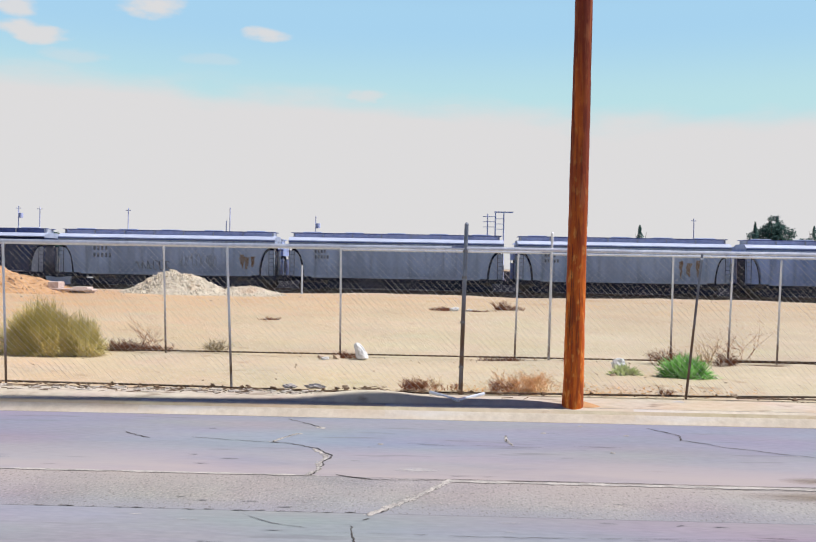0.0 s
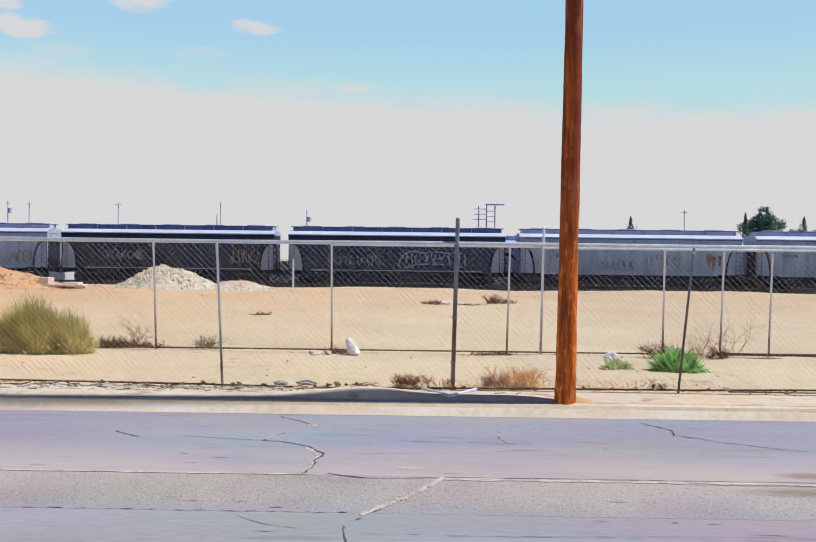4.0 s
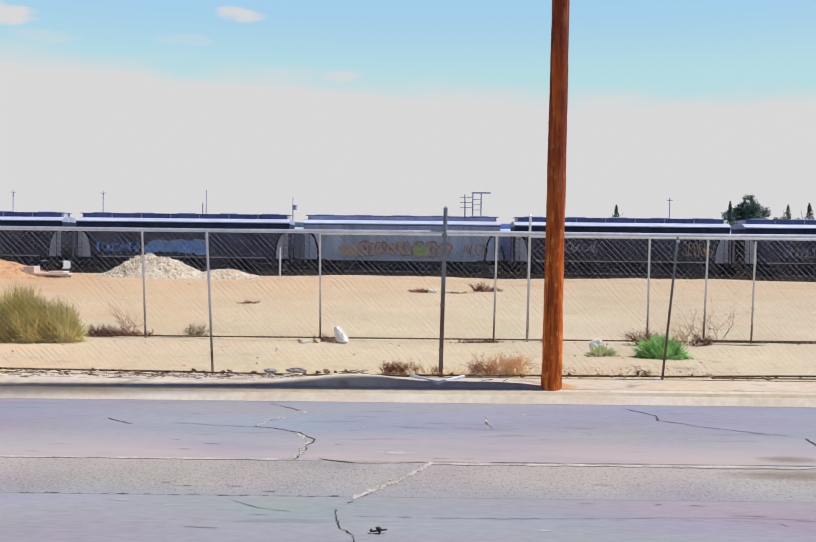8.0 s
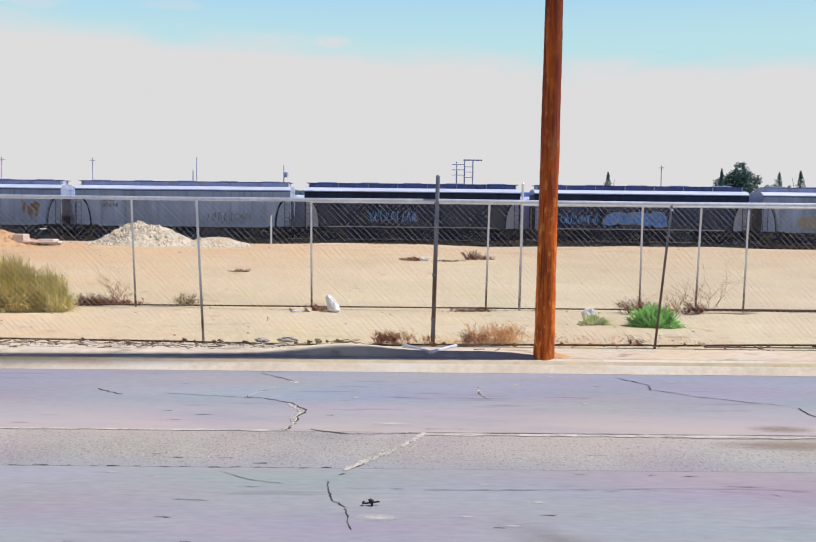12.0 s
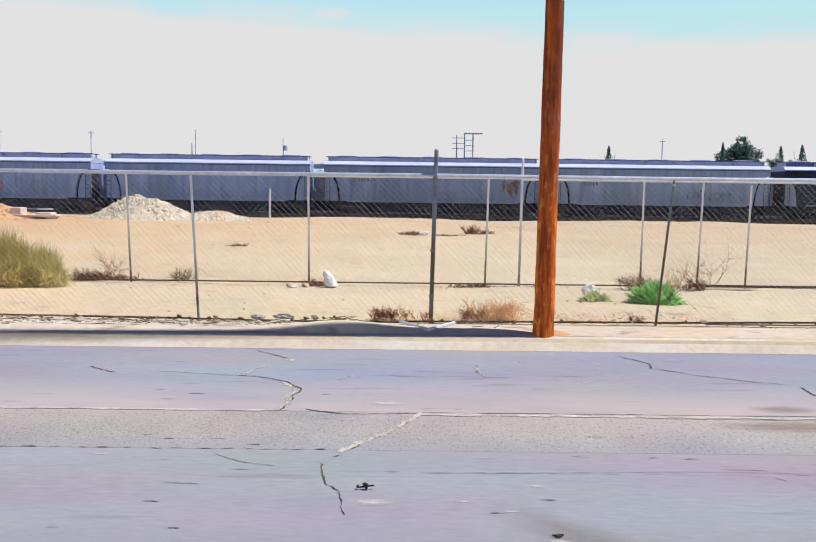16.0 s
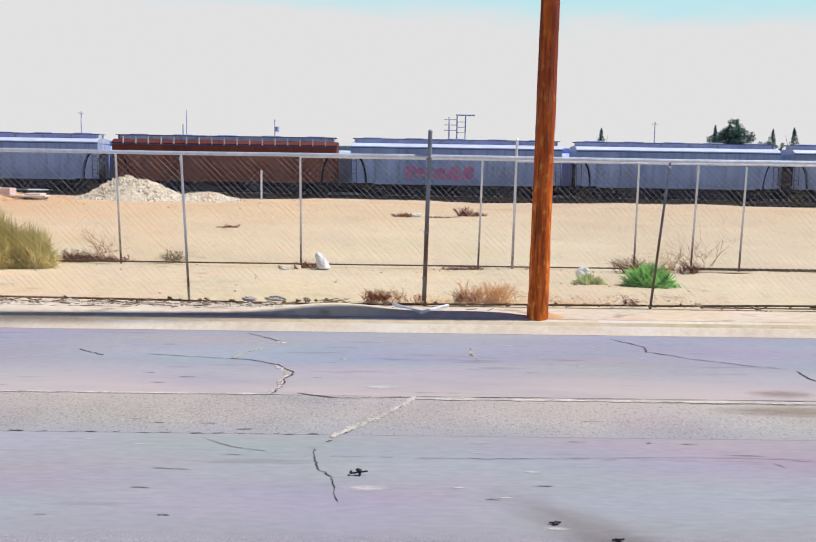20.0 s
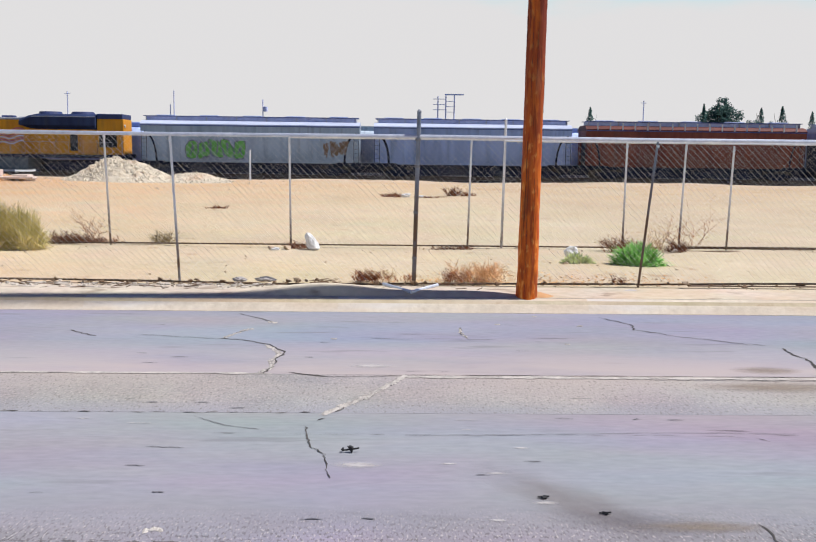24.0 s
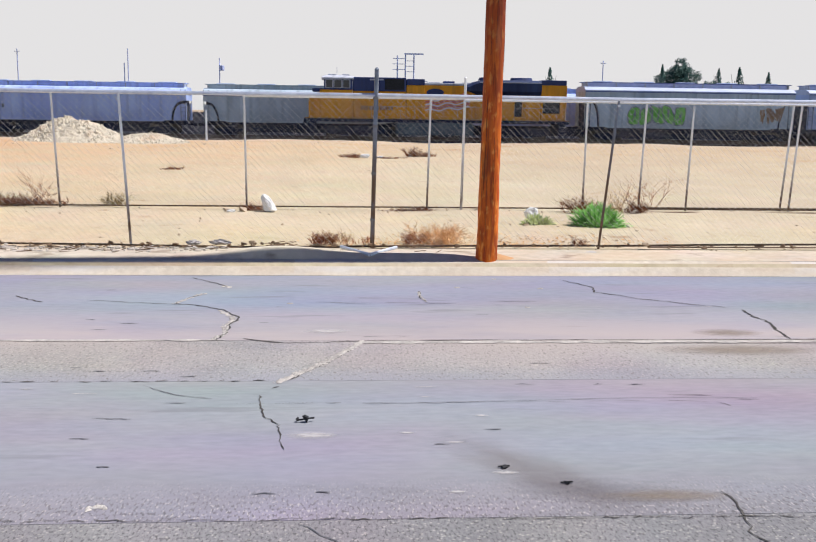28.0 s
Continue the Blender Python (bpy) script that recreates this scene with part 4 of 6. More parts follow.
def scrawl(parent, x0, x1, z0, z1, material, seed, y, label, dense=1.0):
    """Loose sprayed loops on a car side, each one a part."""
    r = random.Random(seed)
    n = max(3, int((x1 - x0) / 0.42))
    layer_y = y
    for k in range(n):
        bm = fresh()
        cx = x0 + (x1 - x0) * (k + 0.5) / n
        hh, ww = (z1 - z0) / 2 * r.uniform(0.7, 1.0), (x1 - x0) / n * 0.46
        pts = [(cx + ww * math.cos(a + r.uniform(-0.3, 0.3)), (z0 + z1) / 2 + hh * math.sin(a * r.choice((1, 1, 2)))) for a in np.linspace(r.uniform(0, 2), r.uniform(4.5, 7.5), 9)]
        prev = None
        for i, (px, pz) in enumerate(pts):
            (xa, za), (xb, zb) = pts[max(0, i - 1)], pts[min(8, i + 1)]
            d = math.hypot(xb - xa, zb - za) or 1
            w = r.uniform(0.05, 0.10) * dense
            layer_y -= 0.0002
            two = [bm.verts.new((px + q * -(zb - za) / d * w, layer_y, pz + q * (xb - xa) / d * w)) for q in (-1, 1)]
            if prev:
                bm.faces.new((prev[0], two[0], two[1], prev[1]))
            prev = two
        part("graffiti", bm, material, parent, label)


def blotch(parent, x0, x1, z0, z1, material, seed, y, label, name="graffiti"):
    r = random.Random(seed)
    bm = fresh()
    n = 26
    bm.faces.new([bm.verts.new(((x0 + x1) / 2 + (x1 - x0) / 2 * math.copysign(abs(math.cos(a)) ** 0.6, math.cos(a)) * r.uniform(0.85, 1), y, (z0 + z1) / 2 + (z1 - z0) / 2 * math.copysign(abs(math.sin(a)) ** 0.6, math.sin(a)) * r.uniform(0.75, 1))) for a in (2 * math.pi * i / n for i in range(n))])
    return part(name, bm, material, parent, label)


def mural(parent, x0, x1, z0, z1, fill, edge, seed, y, label, n=6):
    """A row of fat, leaning, unreadable sprayed shapes with a darker outline and inner strokes."""
    r = random.Random(seed)
    step = (x1 - x0) / n
    for k in range(n):
        body, line = fresh(), fresh()
        cx, cz = x0 + step * (k + 0.5), (z0 + z1) / 2 + r.uniform(-0.08, 0.08)
        rx, rz, lean = step * r.uniform(0.46, 0.58), (z1 - z0) / 2 * r.uniform(0.8, 1.0), r.uniform(-0.25, 0.25)
        pts = []
        for i in range(18):
            a = 2 * math.pi * i / 18
            k2 = 1 + 0.22 * math.sin(2 * a + r.uniform(0, 0.3) + k) + r.uniform(-0.10, 0.10)
            px, pz = math.copysign(abs(math.cos(a)) ** 0.55, math.cos(a)) * rx * k2, math.copysign(abs(math.sin(a)) ** 0.55, math.sin(a)) * rz * min(1.05, k2)
            pts.append((cx + px + lean * pz, cz + pz))
        yy = y - 0.0008 * k
        hub = body.verts.new((cx, yy, cz))
        rim = [body.verts.new((px, yy, pz)) for px, pz in pts]
        for i in range(18):
            body.faces.new((hub, rim[i], rim[(i + 1) % 18]))
        cuts = [(pts[i], pts[(i + 1) % 18]) for i in range(18) if r.random() < 0.8]
        cuts += [((cx + r.uniform(-0.4, 0.4) * rx, cz + r.uniform(-0.7, 0.1) * rz), (cx + r.uniform(-0.4, 0.4) * rx, cz + r.uniform(0, 0.8) * rz)) for _ in range(3)]
        for (xa, za), (xb, zb) in cuts:
            d = math.hypot(xb - xa, zb - za) or 1
            t = r.uniform(0.025, 0.055)
            ux, uz = -(zb - za) / d * t, (xb - xa) / d * t
            line.faces.new([line.verts.new((p, yy - 0.004, q)) for p, q in ((xa - ux, za - uz), (xb - ux, zb - uz), (xb + ux, zb + uz), (xa + ux, za + uz))])
        part("spray_outline", line, edge, part("graffiti", body, fill, parent, label), kind="stuff")


def rust_streaks(parent, x0, x1, z0, z1, seed):
    """Uneven rusty runs down a car's end panel."""
    r = random.Random(seed)
    for k in range(7):
        bm = fresh()
        x, w, t, b = r.uniform(x0, x1), r.uniform(0.08, 0.3), z1 - r.uniform(0, 0.5), z0 + r.uniform(0, 0.7)
        rows = [(x + r.uniform(-0.05, 0.05), t + (b - t) * i / 5, w * (1 - 0.13 * i) * r.uniform(0.6, 1.1)) for i in range(6)]
        for (xa, za, wa), (xb, zb, wb) in zip(rows, rows[1:]):
            bm.faces.new([bm.verts.new(p) for p in ((xa - wa, SIDE - 0.001 * k, za), (xa + wa, SIDE - 0.001 * k, za), (xb + wb, SIDE - 0.001 * k, zb), (xb - wb, SIDE - 0.001 * k, zb))])
        part("rust_streak", bm, SPRAY["rust"], parent)


def letter_bars(parent, x, z, material, y, rows=2, n=5, size=0.26):
    bm = fresh()
    for j in range(rows):
        for i in range(n if j else n - 1):
            x0, z0 = x + i * size * 0.95, z - j * size * 1.7
            v = [(x0, z0), (x0 + size * 0.55, z0), (x0 + size * 0.55, z0 + size), (x0, z0 + size)]
            bm.faces.new([bm.verts.new((a, y, b)) for a, b in v])
    return part("marking", bm, material, parent, "small dark stencilled marks", kind="stuff")


def hopper_car(length, paint, roof, label, seed, eave=4.02, crown=4.42, trim=None):
    """A covered hopper on two trucks; rail top at the origin, length between the end sills."""
    car = thing("hopper_car", (0, 0, 0), label, "hopper car", "freight train")
    h = length / 2
    w, foot = 1.6, 1.2
    # tub: the sides lean out a little; at each end the side sheet is cut back in a quarter ellipse
    bm = fresh()
    def lean(z):
        return w - 0.13 + 0.13 * math.sin(min(1, (z - foot) / 1.3) * math.pi / 2)
    cx, rx, rz = h - 0.38, 0.92, eave - 0.55 - foot
    arc = [(cx - rx * math.sin(q), foot + rz * math.cos(q)) for q in np.linspace(0, math.pi / 2, 9)]
    outline = [(h, eave), (h, eave - 0.5), (cx, eave - 0.5)] + arc
    outline += [(-x, z) for x, z in reversed(outline)]
    loft(bm, [[(x, -lean(z), z) for x, z in outline], [(x, lean(z), z) for x, z in outline]])
    part("tub", bm, paint, car)
    dark = paint in (NAVY, CHARCOAL)
    for e in (-1, 1):
        # near-black block behind the cut-back end supplies the shade in the gap
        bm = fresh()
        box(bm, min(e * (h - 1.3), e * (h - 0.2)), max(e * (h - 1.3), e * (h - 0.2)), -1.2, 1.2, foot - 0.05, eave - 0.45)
        part("end_shade_sheet", bm, SHADE_BLACK, car, "dark recessed end sheet")
        plate = [(e * x, z) for x, z in [(cx - (rx - 0.18) * math.sin(q), 1.16 + (rz - 0.18) * math.cos(q)) for q in np.linspace(0, math.pi / 2, 7)] + [(h - 0.1, 1.16), (h - 0.1, 1.16 + rz - 0.18)]]
        for yy in (-1.42, 1.42):
            bm = fresh()
            loft(bm, [[(x, yy - 0.02, z) for x, z in plate], [(x, yy + 0.02, z) for x, z in plate]])
            part("shear_plate", bm, ENGINE_GREY if dark else paint, car, "pale curved end plate" if dark else "")
    # roof: eave lip, pitched sides, flat crown
    bm = fresh()
    sec = [(-w - 0.05, eave - 0.02), (-w - 0.05, eave + 0.1), (-1.3, eave + (crown - eave) * 0.78), (-0.8, crown), (0.8, crown), (1.3, eave + (crown - eave) * 0.78), (w + 0.05, eave + 0.1), (w + 0.05, eave - 0.02)]
    loft(bm, [[(x, y, z) for y, z in sec] for x in (-h - 0.02, h + 0.02)])
    part("roof", bm, roof, car, "pale sunlit roof")
    bm = fresh()
    loft(bm, [[(x, y, z) for y, z in ((-w - 0.075, eave - 0.05), (-w + 0.02, eave - 0.05), (-w + 0.02, eave + 0.02), (-w - 0.075, eave + 0.02))] for x in (-h, h)])
    part("top_chord", bm, SHADE_BLACK if dark else WALKWAY, car)
    bm = fresh()
    box(bm, -h + 0.35, h - 0.35, -0.72, 0.72, crown - 0.02, crown + 0.30)
    part("hatch_coaming", bm, trim or (WALKWAY if dark else COAMING), car, "" if trim else "blue coaming along the roof")
    bm = fresh()
    box(bm, -h + 0.1, h - 0.1, -0.95, -0.45, crown + 0.31, crown + 0.36)
    box(bm, -h + 0.1, h - 0.1, 0.45, 0.95, crown + 0.31, crown + 0.36)
    part("running_board", bm, trim or WALKWAY, car, "" if trim else "dark grating walkway along the roof")
    for k in range(8):
        x = -h + 0.3 + (length - 0.6) * k / 7
        part("walkway_bracket", shared(("walkway_bracket", crown), lambda b: box(b, -0.025, 0.025, -0.9, 0.9, crown - 0.05, crown + 0.308), ENGINE_GREY), ENGINE_GREY, car).location = (x, 0, 0)
    for k in range(5):
        x = -h + length * (k + 0.5) / 5
        me = shared("roof_hatch", lambda b: box(b, -0.75, 0.75, -0.3, 0.3, 0, 0.16), ROOF_PALE, bevel=0.03)
        part("roof_hatch", me, ROOF_PALE, car).location = (x, 0, crown + 0.29)
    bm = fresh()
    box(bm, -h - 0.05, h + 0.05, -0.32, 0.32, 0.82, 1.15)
    part("centre_sill", bm, SHADE_BLACK, car)
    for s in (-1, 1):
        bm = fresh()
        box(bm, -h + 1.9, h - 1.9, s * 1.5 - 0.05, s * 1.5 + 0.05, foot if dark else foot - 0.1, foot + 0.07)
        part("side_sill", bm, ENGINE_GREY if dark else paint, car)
    # solid block stands for the rigging and fills the underside with shade
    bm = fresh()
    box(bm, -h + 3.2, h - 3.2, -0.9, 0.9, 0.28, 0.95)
    part("underbody_shade_block", bm, SHADE_BLACK, car, "dark rigging between the trucks")
    bays = 3
    for k in range(bays):
        x = (k - 1) * (length - 5.2) / bays
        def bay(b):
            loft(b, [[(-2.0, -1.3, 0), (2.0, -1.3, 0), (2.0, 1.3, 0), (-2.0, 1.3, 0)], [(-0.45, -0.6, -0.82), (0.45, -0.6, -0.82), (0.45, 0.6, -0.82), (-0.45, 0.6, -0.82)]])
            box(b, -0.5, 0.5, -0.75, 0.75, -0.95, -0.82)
        part("discharge_bay", shared("discharge_bay", bay, SHADE_BLACK), SHADE_BLACK, car).location = (x, 0, foot)
    for s in (-1, 1):
        truck(car, s * (h - 2.1))
        bm = fresh()
        box(bm, s * h - 0.12, s * h + 0.12, -1.5, 1.5, 0.9, 1.15)
        box(bm, s * (h - 0.9) - 0.9, s * (h - 0.9) + 0.9, -1.45, 1.45, 1.12, 1.18)
        part("end_platform", bm, SHADE_BLACK, car)
        for yy in (-1.55, 1.55):
            l = part("ladder", shared("ladder", ladder, SHADE_BLACK), SHADE_BLACK, car)
            l.location = (s * (h - 0.26), yy, 0)
            bm = fresh()
            rod(bm, (s * (h - 0.05), yy * 0.96, 1.15), (s * (h - 0.05), yy * 0.96, eave - 0.7), 0.05, sides=6)
            part("corner_post", bm, paint, car)
        bm = fresh()
        rod(bm, (s * h, 0, 0.86), (s * (h + 0.62), 0, 0.86), 0.09, sides=8)
        box(bm, s * (h + 0.5) - 0.12, s * (h + 0.5) + 0.12, -0.17, 0.17, 0.72, 1.0)
        part("coupler", bm, SHADE_BLACK, car)
    bm = fresh()
    for k in range(12):
        a = 2 * math.pi * k / 12
        rod(bm, (h + 0.1, -0.5 + 0.27 * math.cos(a), 2.1 + 0.27 * math.sin(a)), (h + 0.1, -0.5 + 0.27 * math.cos(a + 0.53), 2.1 + 0.27 * math.sin(a + 0.53)), 0.02, sides=4)
    part("brake_wheel", bm, SHADE_BLACK, car)
    return car


def stakes(car, length, n, z0, z1, material):
    for k in range(n):
        x = -length / 2 + 0.9 + (length - 1.8) * k / (n - 1)
        me = shared("roof_stake", lambda b: box(b, -0.045, 0.045, -1.72, -1.62, z0, z1), material)
        part("roof_stake", me, material, car, "pale roof stake").location = (x, 0, 0)

GAPS = (42.6, 24.3, 6.0, -12.65, -31.7, -50.5, -69.15, -86.3, -104.85, -123.5, -142.06, -160.7, -178.35, -196.5, -215.6, -232.7, -251.3)
SIDE = -1.625
MOVING = []   # (thing, its x at the start)
def add_car(k, paint, label, roof=ROOF_PALE):
    a, b = GAPS[k + 1], GAPS[k]
    car = hopper_car(b - a - 1.15, paint, roof, label, k)
    car.matrix_basis = pose((a + b) / 2, TRACK_Y, RAIL_Z)
    MOVING.append((car, (a + b) / 2))
    return car


c = add_car(0, BLUE_GREY, "blue-grey covered hopper car rolling on the main line")
c = add_car(1, PALE_GREY, "pale grey covered hopper car with rusty end panels")
rust_streaks(c, 4.4, 6.0, 1.5, 3.0, 11)
letter_bars(c, -6.4, 3.1, SPRAY["dark"], SIDE)
c = add_car(2, PALE_GREY, "pale grey covered hopper car with faint markings")
letter_bars(c, -6.6, 3.1, SPRAY["dark"], SIDE)
c = add_car(3, PALE_GREY, "pale grey covered hopper car with stencilled marks and scrawls")
letter_bars(c, -6.0, 3.05, SPRAY["dark"], SIDE, 2, 5, 0.34)
scrawl(c, -2.5, 0.4, 1.5, 2.3, SPRAY["dark"], 3, SIDE, "dark sprayed scrawl", 0.5)
scrawl(c, 1.2, 4.2, 1.7, 2.9, SPRAY["white"], 4, SIDE, "white sprayed scrawl", 0.5)
rust_streaks(c, 6.2, 7.2, 1.6, 2.9, 12)
c = add_car(4, NAVY, "dark blue covered hopper car with a white sprayed outline")
mural(c, 0.4, 5.6, 1.5, 2.85, NAVY, SPRAY["white"], 5, SIDE, "dark shapes with a white sprayed outline", 4)
scrawl(c, -5.6, -1.0, 1.6, 2.5, SPRAY["white"], 55, SIDE, "faint white scrawl", 0.3)
c = add_car(5, CHARCOAL, "charcoal covered hopper car with pale roof edge")
scrawl(c, 5.2, 7.6, 1.6, 2.9, SPRAY["rust"], 6, SIDE, "brown sprayed scrawl", 0.6)
scrawl(c, -5.0, -2.0, 1.9, 2.7, SPRAY["white"], 16, SIDE, "faint white scrawl", 0.4)
c = add_car(6, PALE_GREY, "pale grey covered hopper car with red graffiti")
mural(c, -3.6, 4.0, 1.42, 2.75, SPRAY["red"], SPRAY["rust"], 7, SIDE, "dull red graffiti lettering shapes", 7)
blotch(c, -5.2, -2.9, 1.35, 2.5, SPRAY["orange"], 71, SIDE + 0.003, "tan sprayed glow")
blotch(c, 0.9, 2.3, 1.45, 2.4, SPRAY["lime"], 73, SIDE - 0.008, "yellow-green sprayed patch")
scrawl(c, 5.0, 7.0, 1.5, 2.6, SPRAY["rust"], 72, SIDE, "brown sprayed scrawl", 0.5)
c = add_car(7, NAVY, "dark blue covered hopper car with a blue graffiti panel")
mural(c, -2.9, 2.0, 1.5, 2.75, SPRAY["blue"], SPRAY["white"], 8, SIDE, "bright blue sprayed shapes", 4)
scrawl(c, -7.0, -3.5, 1.6, 2.5, SPRAY["blue"], 9, SIDE, "dark blue scrawl", 0.5)
c = add_car(8, CHARCOAL, "charcoal covered hopper car with small blue marks")
scrawl(c, -3.5, 0.5, 1.6, 2.6, SPRAY["blue"], 10, SIDE, "thin blue scrawl", 0.35)
c = add_car(9, PALE_GREY, "pale grey covered hopper car with weathered side")
letter_bars(c, -6.4, 3.1, SPRAY["dark"], SIDE)
scrawl(c, 2.0, 5.5, 1.5, 2.3, SPRAY["dark"], 21, SIDE, "grey scrawl", 0.35)
c = add_car(10, MID_GREY, "mid grey covered hopper car with rust at its end")
rust_streaks(c, 5.7, 7.6, 1.5, 3.0, 13)
letter_bars(c, -6.0, 3.2, SPRAY["dark"], SIDE)
c = add_car(11, BLUE_GREY, "blue-grey covered hopper car with a plain side")
scrawl(c, -6.5, -3.0, 1.7, 2.6, SPRAY["white"], 14, SIDE, "faint white scrawl", 0.3)
c = add_car(12, BLUE_GREY, "blue-grey covered hopper car with pink graffiti")
mural(c, -4.2, 1.4, 1.45, 2.6, SPRAY["pink"], SPRAY["white"], 15, SIDE, "pink graffiti lettering shapes", 6)
letter_bars(c, -6.9, 3.1, SPRAY["dark"], SIDE, 1, 5, 0.34)
scrawl(c, 2.4, 5.0, 1.6, 2.8, SPRAY["white"], 22, SIDE, "faint white scrawl", 0.35)
c = add_car(13, BROWN, "red-brown covered hopper car with pale roof stakes", BROWN_ROOF)
stakes(c, GAPS[13] - GAPS[14] - 1.15, 17, 4.05, 4.62, PLASTIC)
c = add_car(14, BLUE_GREY, "pale blue-grey covered hopper car")
c = add_car(15, GREEN_GREY, "pale green-grey covered hopper car with green graffiti")
mural(c, -5.1, -0.4, 1.36, 2.95, SPRAY["green"], SPRAY["dark"], 18, SIDE, "bright green graffiti lettering shapes", 5)
rust_streaks(c, 5.9, 7.9, 1.3, 2.9, 31)
rust_streaks(c, 6.0, 7.8, 1.3, 2.9, 32)


def locomotive():
    """A six-axle diesel: nose and cab at its -x end, long hood and radiators towards +x. Rail top at the origin."""
    lo = thing("locomotive", (0, 0, 0), "yellow diesel locomotive with dark grey-blue roof equipment", "locomotive")
    up = -RAIL_Z
    L = 21.4
    def block(name, x0, x1, hw, z0, z1, m, label="", bevel=0.05, parent=lo):
        bm = fresh()
        box(bm, x0, x1, -hw, hw, z0 + up, z1 + up)
        return part(name, bm, m, parent, label, bevel=bevel)
    block("frame", 0.0, L, 1.55, 1.05, 1.36, SHADE_BLACK, "dark side sill")
    block("sill_stripe", 0.05, L - 0.05, 1.56, 1.31, 1.345, YELLOW, "thin yellow sill stripe", 0.0)
    nose = fresh()
    loft(nose, [[(x, y, z + up) for y, z in ((-1.2, 1.36), (1.2, 1.36), (1.2, t), (-1.2, t))] for x, t in ((0.35, 2.7), (0.6, 3.2), (1.5, 3.42))])
    part("nose", nose, YELLOW, lo, "yellow sloping nose", bevel=0.04)
    block("nose_top", 0.65, 1.6, 1.2, 3.40, 3.66, ENGINE_BLUE, "dark anti-glare panel")
    block("cab_lower", 1.25, 3.85, 1.55, 1.36, 3.55, YELLOW, "yellow cab side")
    cab = block("cab_upper", 1.6, 3.85, 1.55, 3.55, 4.45, ENGINE_BLUE, "dark blue cab top")
    bm = fresh()
    loft(bm, [[(x, y, z + up) for y, z in ((-1.62, 4.36), (1.62, 4.36), (1.62, 4.5), (1.2, 4.5 + d), (-1.2, 4.5 + d), (-1.62, 4.5))] for x, d in ((1.4, 0.08), (1.75, 0.2), (2.4, 0.22), (3.2, 0.2), (3.95, 0.12))])
    part("cab_roof", bm, ENGINE_GREY, lo, bevel=0.03)
    for x0, x1 in ((1.75, 2.25), (2.4, 2.95), (3.1, 3.6)):
        bm = fresh()
        box(bm, x0, x1, -1.575, -1.54, 3.72 + up, 4.30 + up)
        part("cab_window", bm, GLASS, cab)
        bm = fresh()
        for a, b, c, d in ((x0 - 0.06, x0, 3.68, 4.34), (x1, x1 + 0.06, 3.68, 4.34), (x0, x1, 4.30, 4.34), (x0, x1, 3.68, 3.72)):
            box(bm, a, b, -1.60, -1.545, c + up, d + up)
        part("window_frame", bm, ENGINE_GREY, cab, "pale window surround")
    bm = fresh()
    box(bm, 1.57, 1.61, -1.3, 1.3, 3.75 + up, 4.3 + up)
    part("windscreen", bm, GLASS, cab)
    for x in (1.9, 3.0):
        block("roof_antenna", x, x + 0.6, 0.4, 4.68, 4.80, ENGINE_GREY, bevel=0.02)
    block("electrical_cabinet_lower", 3.88, 8.1, 1.3, 1.36, 3.5, YELLOW, "yellow hood side")
    block("electrical_cabinet", 3.88, 8.1, 1.52, 3.48, 4.56, ENGINE_BLUE, "dark blue-grey upper cabinet")
    block("cabinet_placard", 5.2, 6.3, 1.53, 4.32, 4.44, ENGINE_GREY, bevel=0.0)
    block("inlet_grille", 6.4, 7.95, 1.535, 3.6, 4.45, GRILLE, bevel=0.0)
    block("blower_housing", 8.15, 9.6, 1.3, 1.36, 4.0, YELLOW, "yellow blower housing")
    block("blower_top", 8.15, 9.6, 1.42, 4.0, 4.48, ENGINE_BLUE, "dark blower top")
    block("engine_hood", 9.6, 13.75, 1.15, 1.36, 4.02, YELLOW, "yellow engine hood")
    block("hood_roof", 9.6, 13.75, 1.2, 4.02, 4.20, ENGINE_GREY, "pale grey hood roof")
    for k in range(6):
        block("hood_door", 9.75 + k * 0.66, 10.3 + k * 0.66, 1.17, 1.7, 3.6, YELLOW, bevel=0.015)
    block("exhaust_stack", 11.2, 12.1, 0.4, 4.2, 4.38, ENGINE_BLUE)
    bm = fresh()
    loft(bm, [[(x, y, z + up) for y, z in ((-1.3, zb), (1.3, zb), (1.62, 3.6 if zb < 3.4 else zb), (1.62, 4.3 - dz), (1.3, 4.5 - dz), (-1.3, 4.5 - dz), (-1.62, 4.3 - dz), (-1.62, 3.6 if zb < 3.4 else zb))] for x, zb, dz in ((13.0, 3.62, 0.42), (13.75, 3.35, 0.12), (14.4, 3.3, 0), (19.0, 3.3, 0))])
    part("radiator", bm, NAVY, lo, "dark navy radiator section")
    block("radiator_edge", 14.0, 19.0, 1.64, 4.26, 4.33, ENGINE_GREY, bevel=0.0)
    block("radiator_hood", 13.75, 19.0, 1.25, 1.36, 3.32, YELLOW, "yellow lower hood")
    for x in (15.0, 17.6):
        bm = fresh()
        rod(bm, (x, 0, 4.5 + up), (x, 0, 4.72 + up), 0.95, 0.85, 18)
        part("fan", bm, ENGINE_BLUE, lo)
    block("rear_hood", 19.05, 21.15, 1.25, 1.36, 4.15, YELLOW, "yellow rear hood")
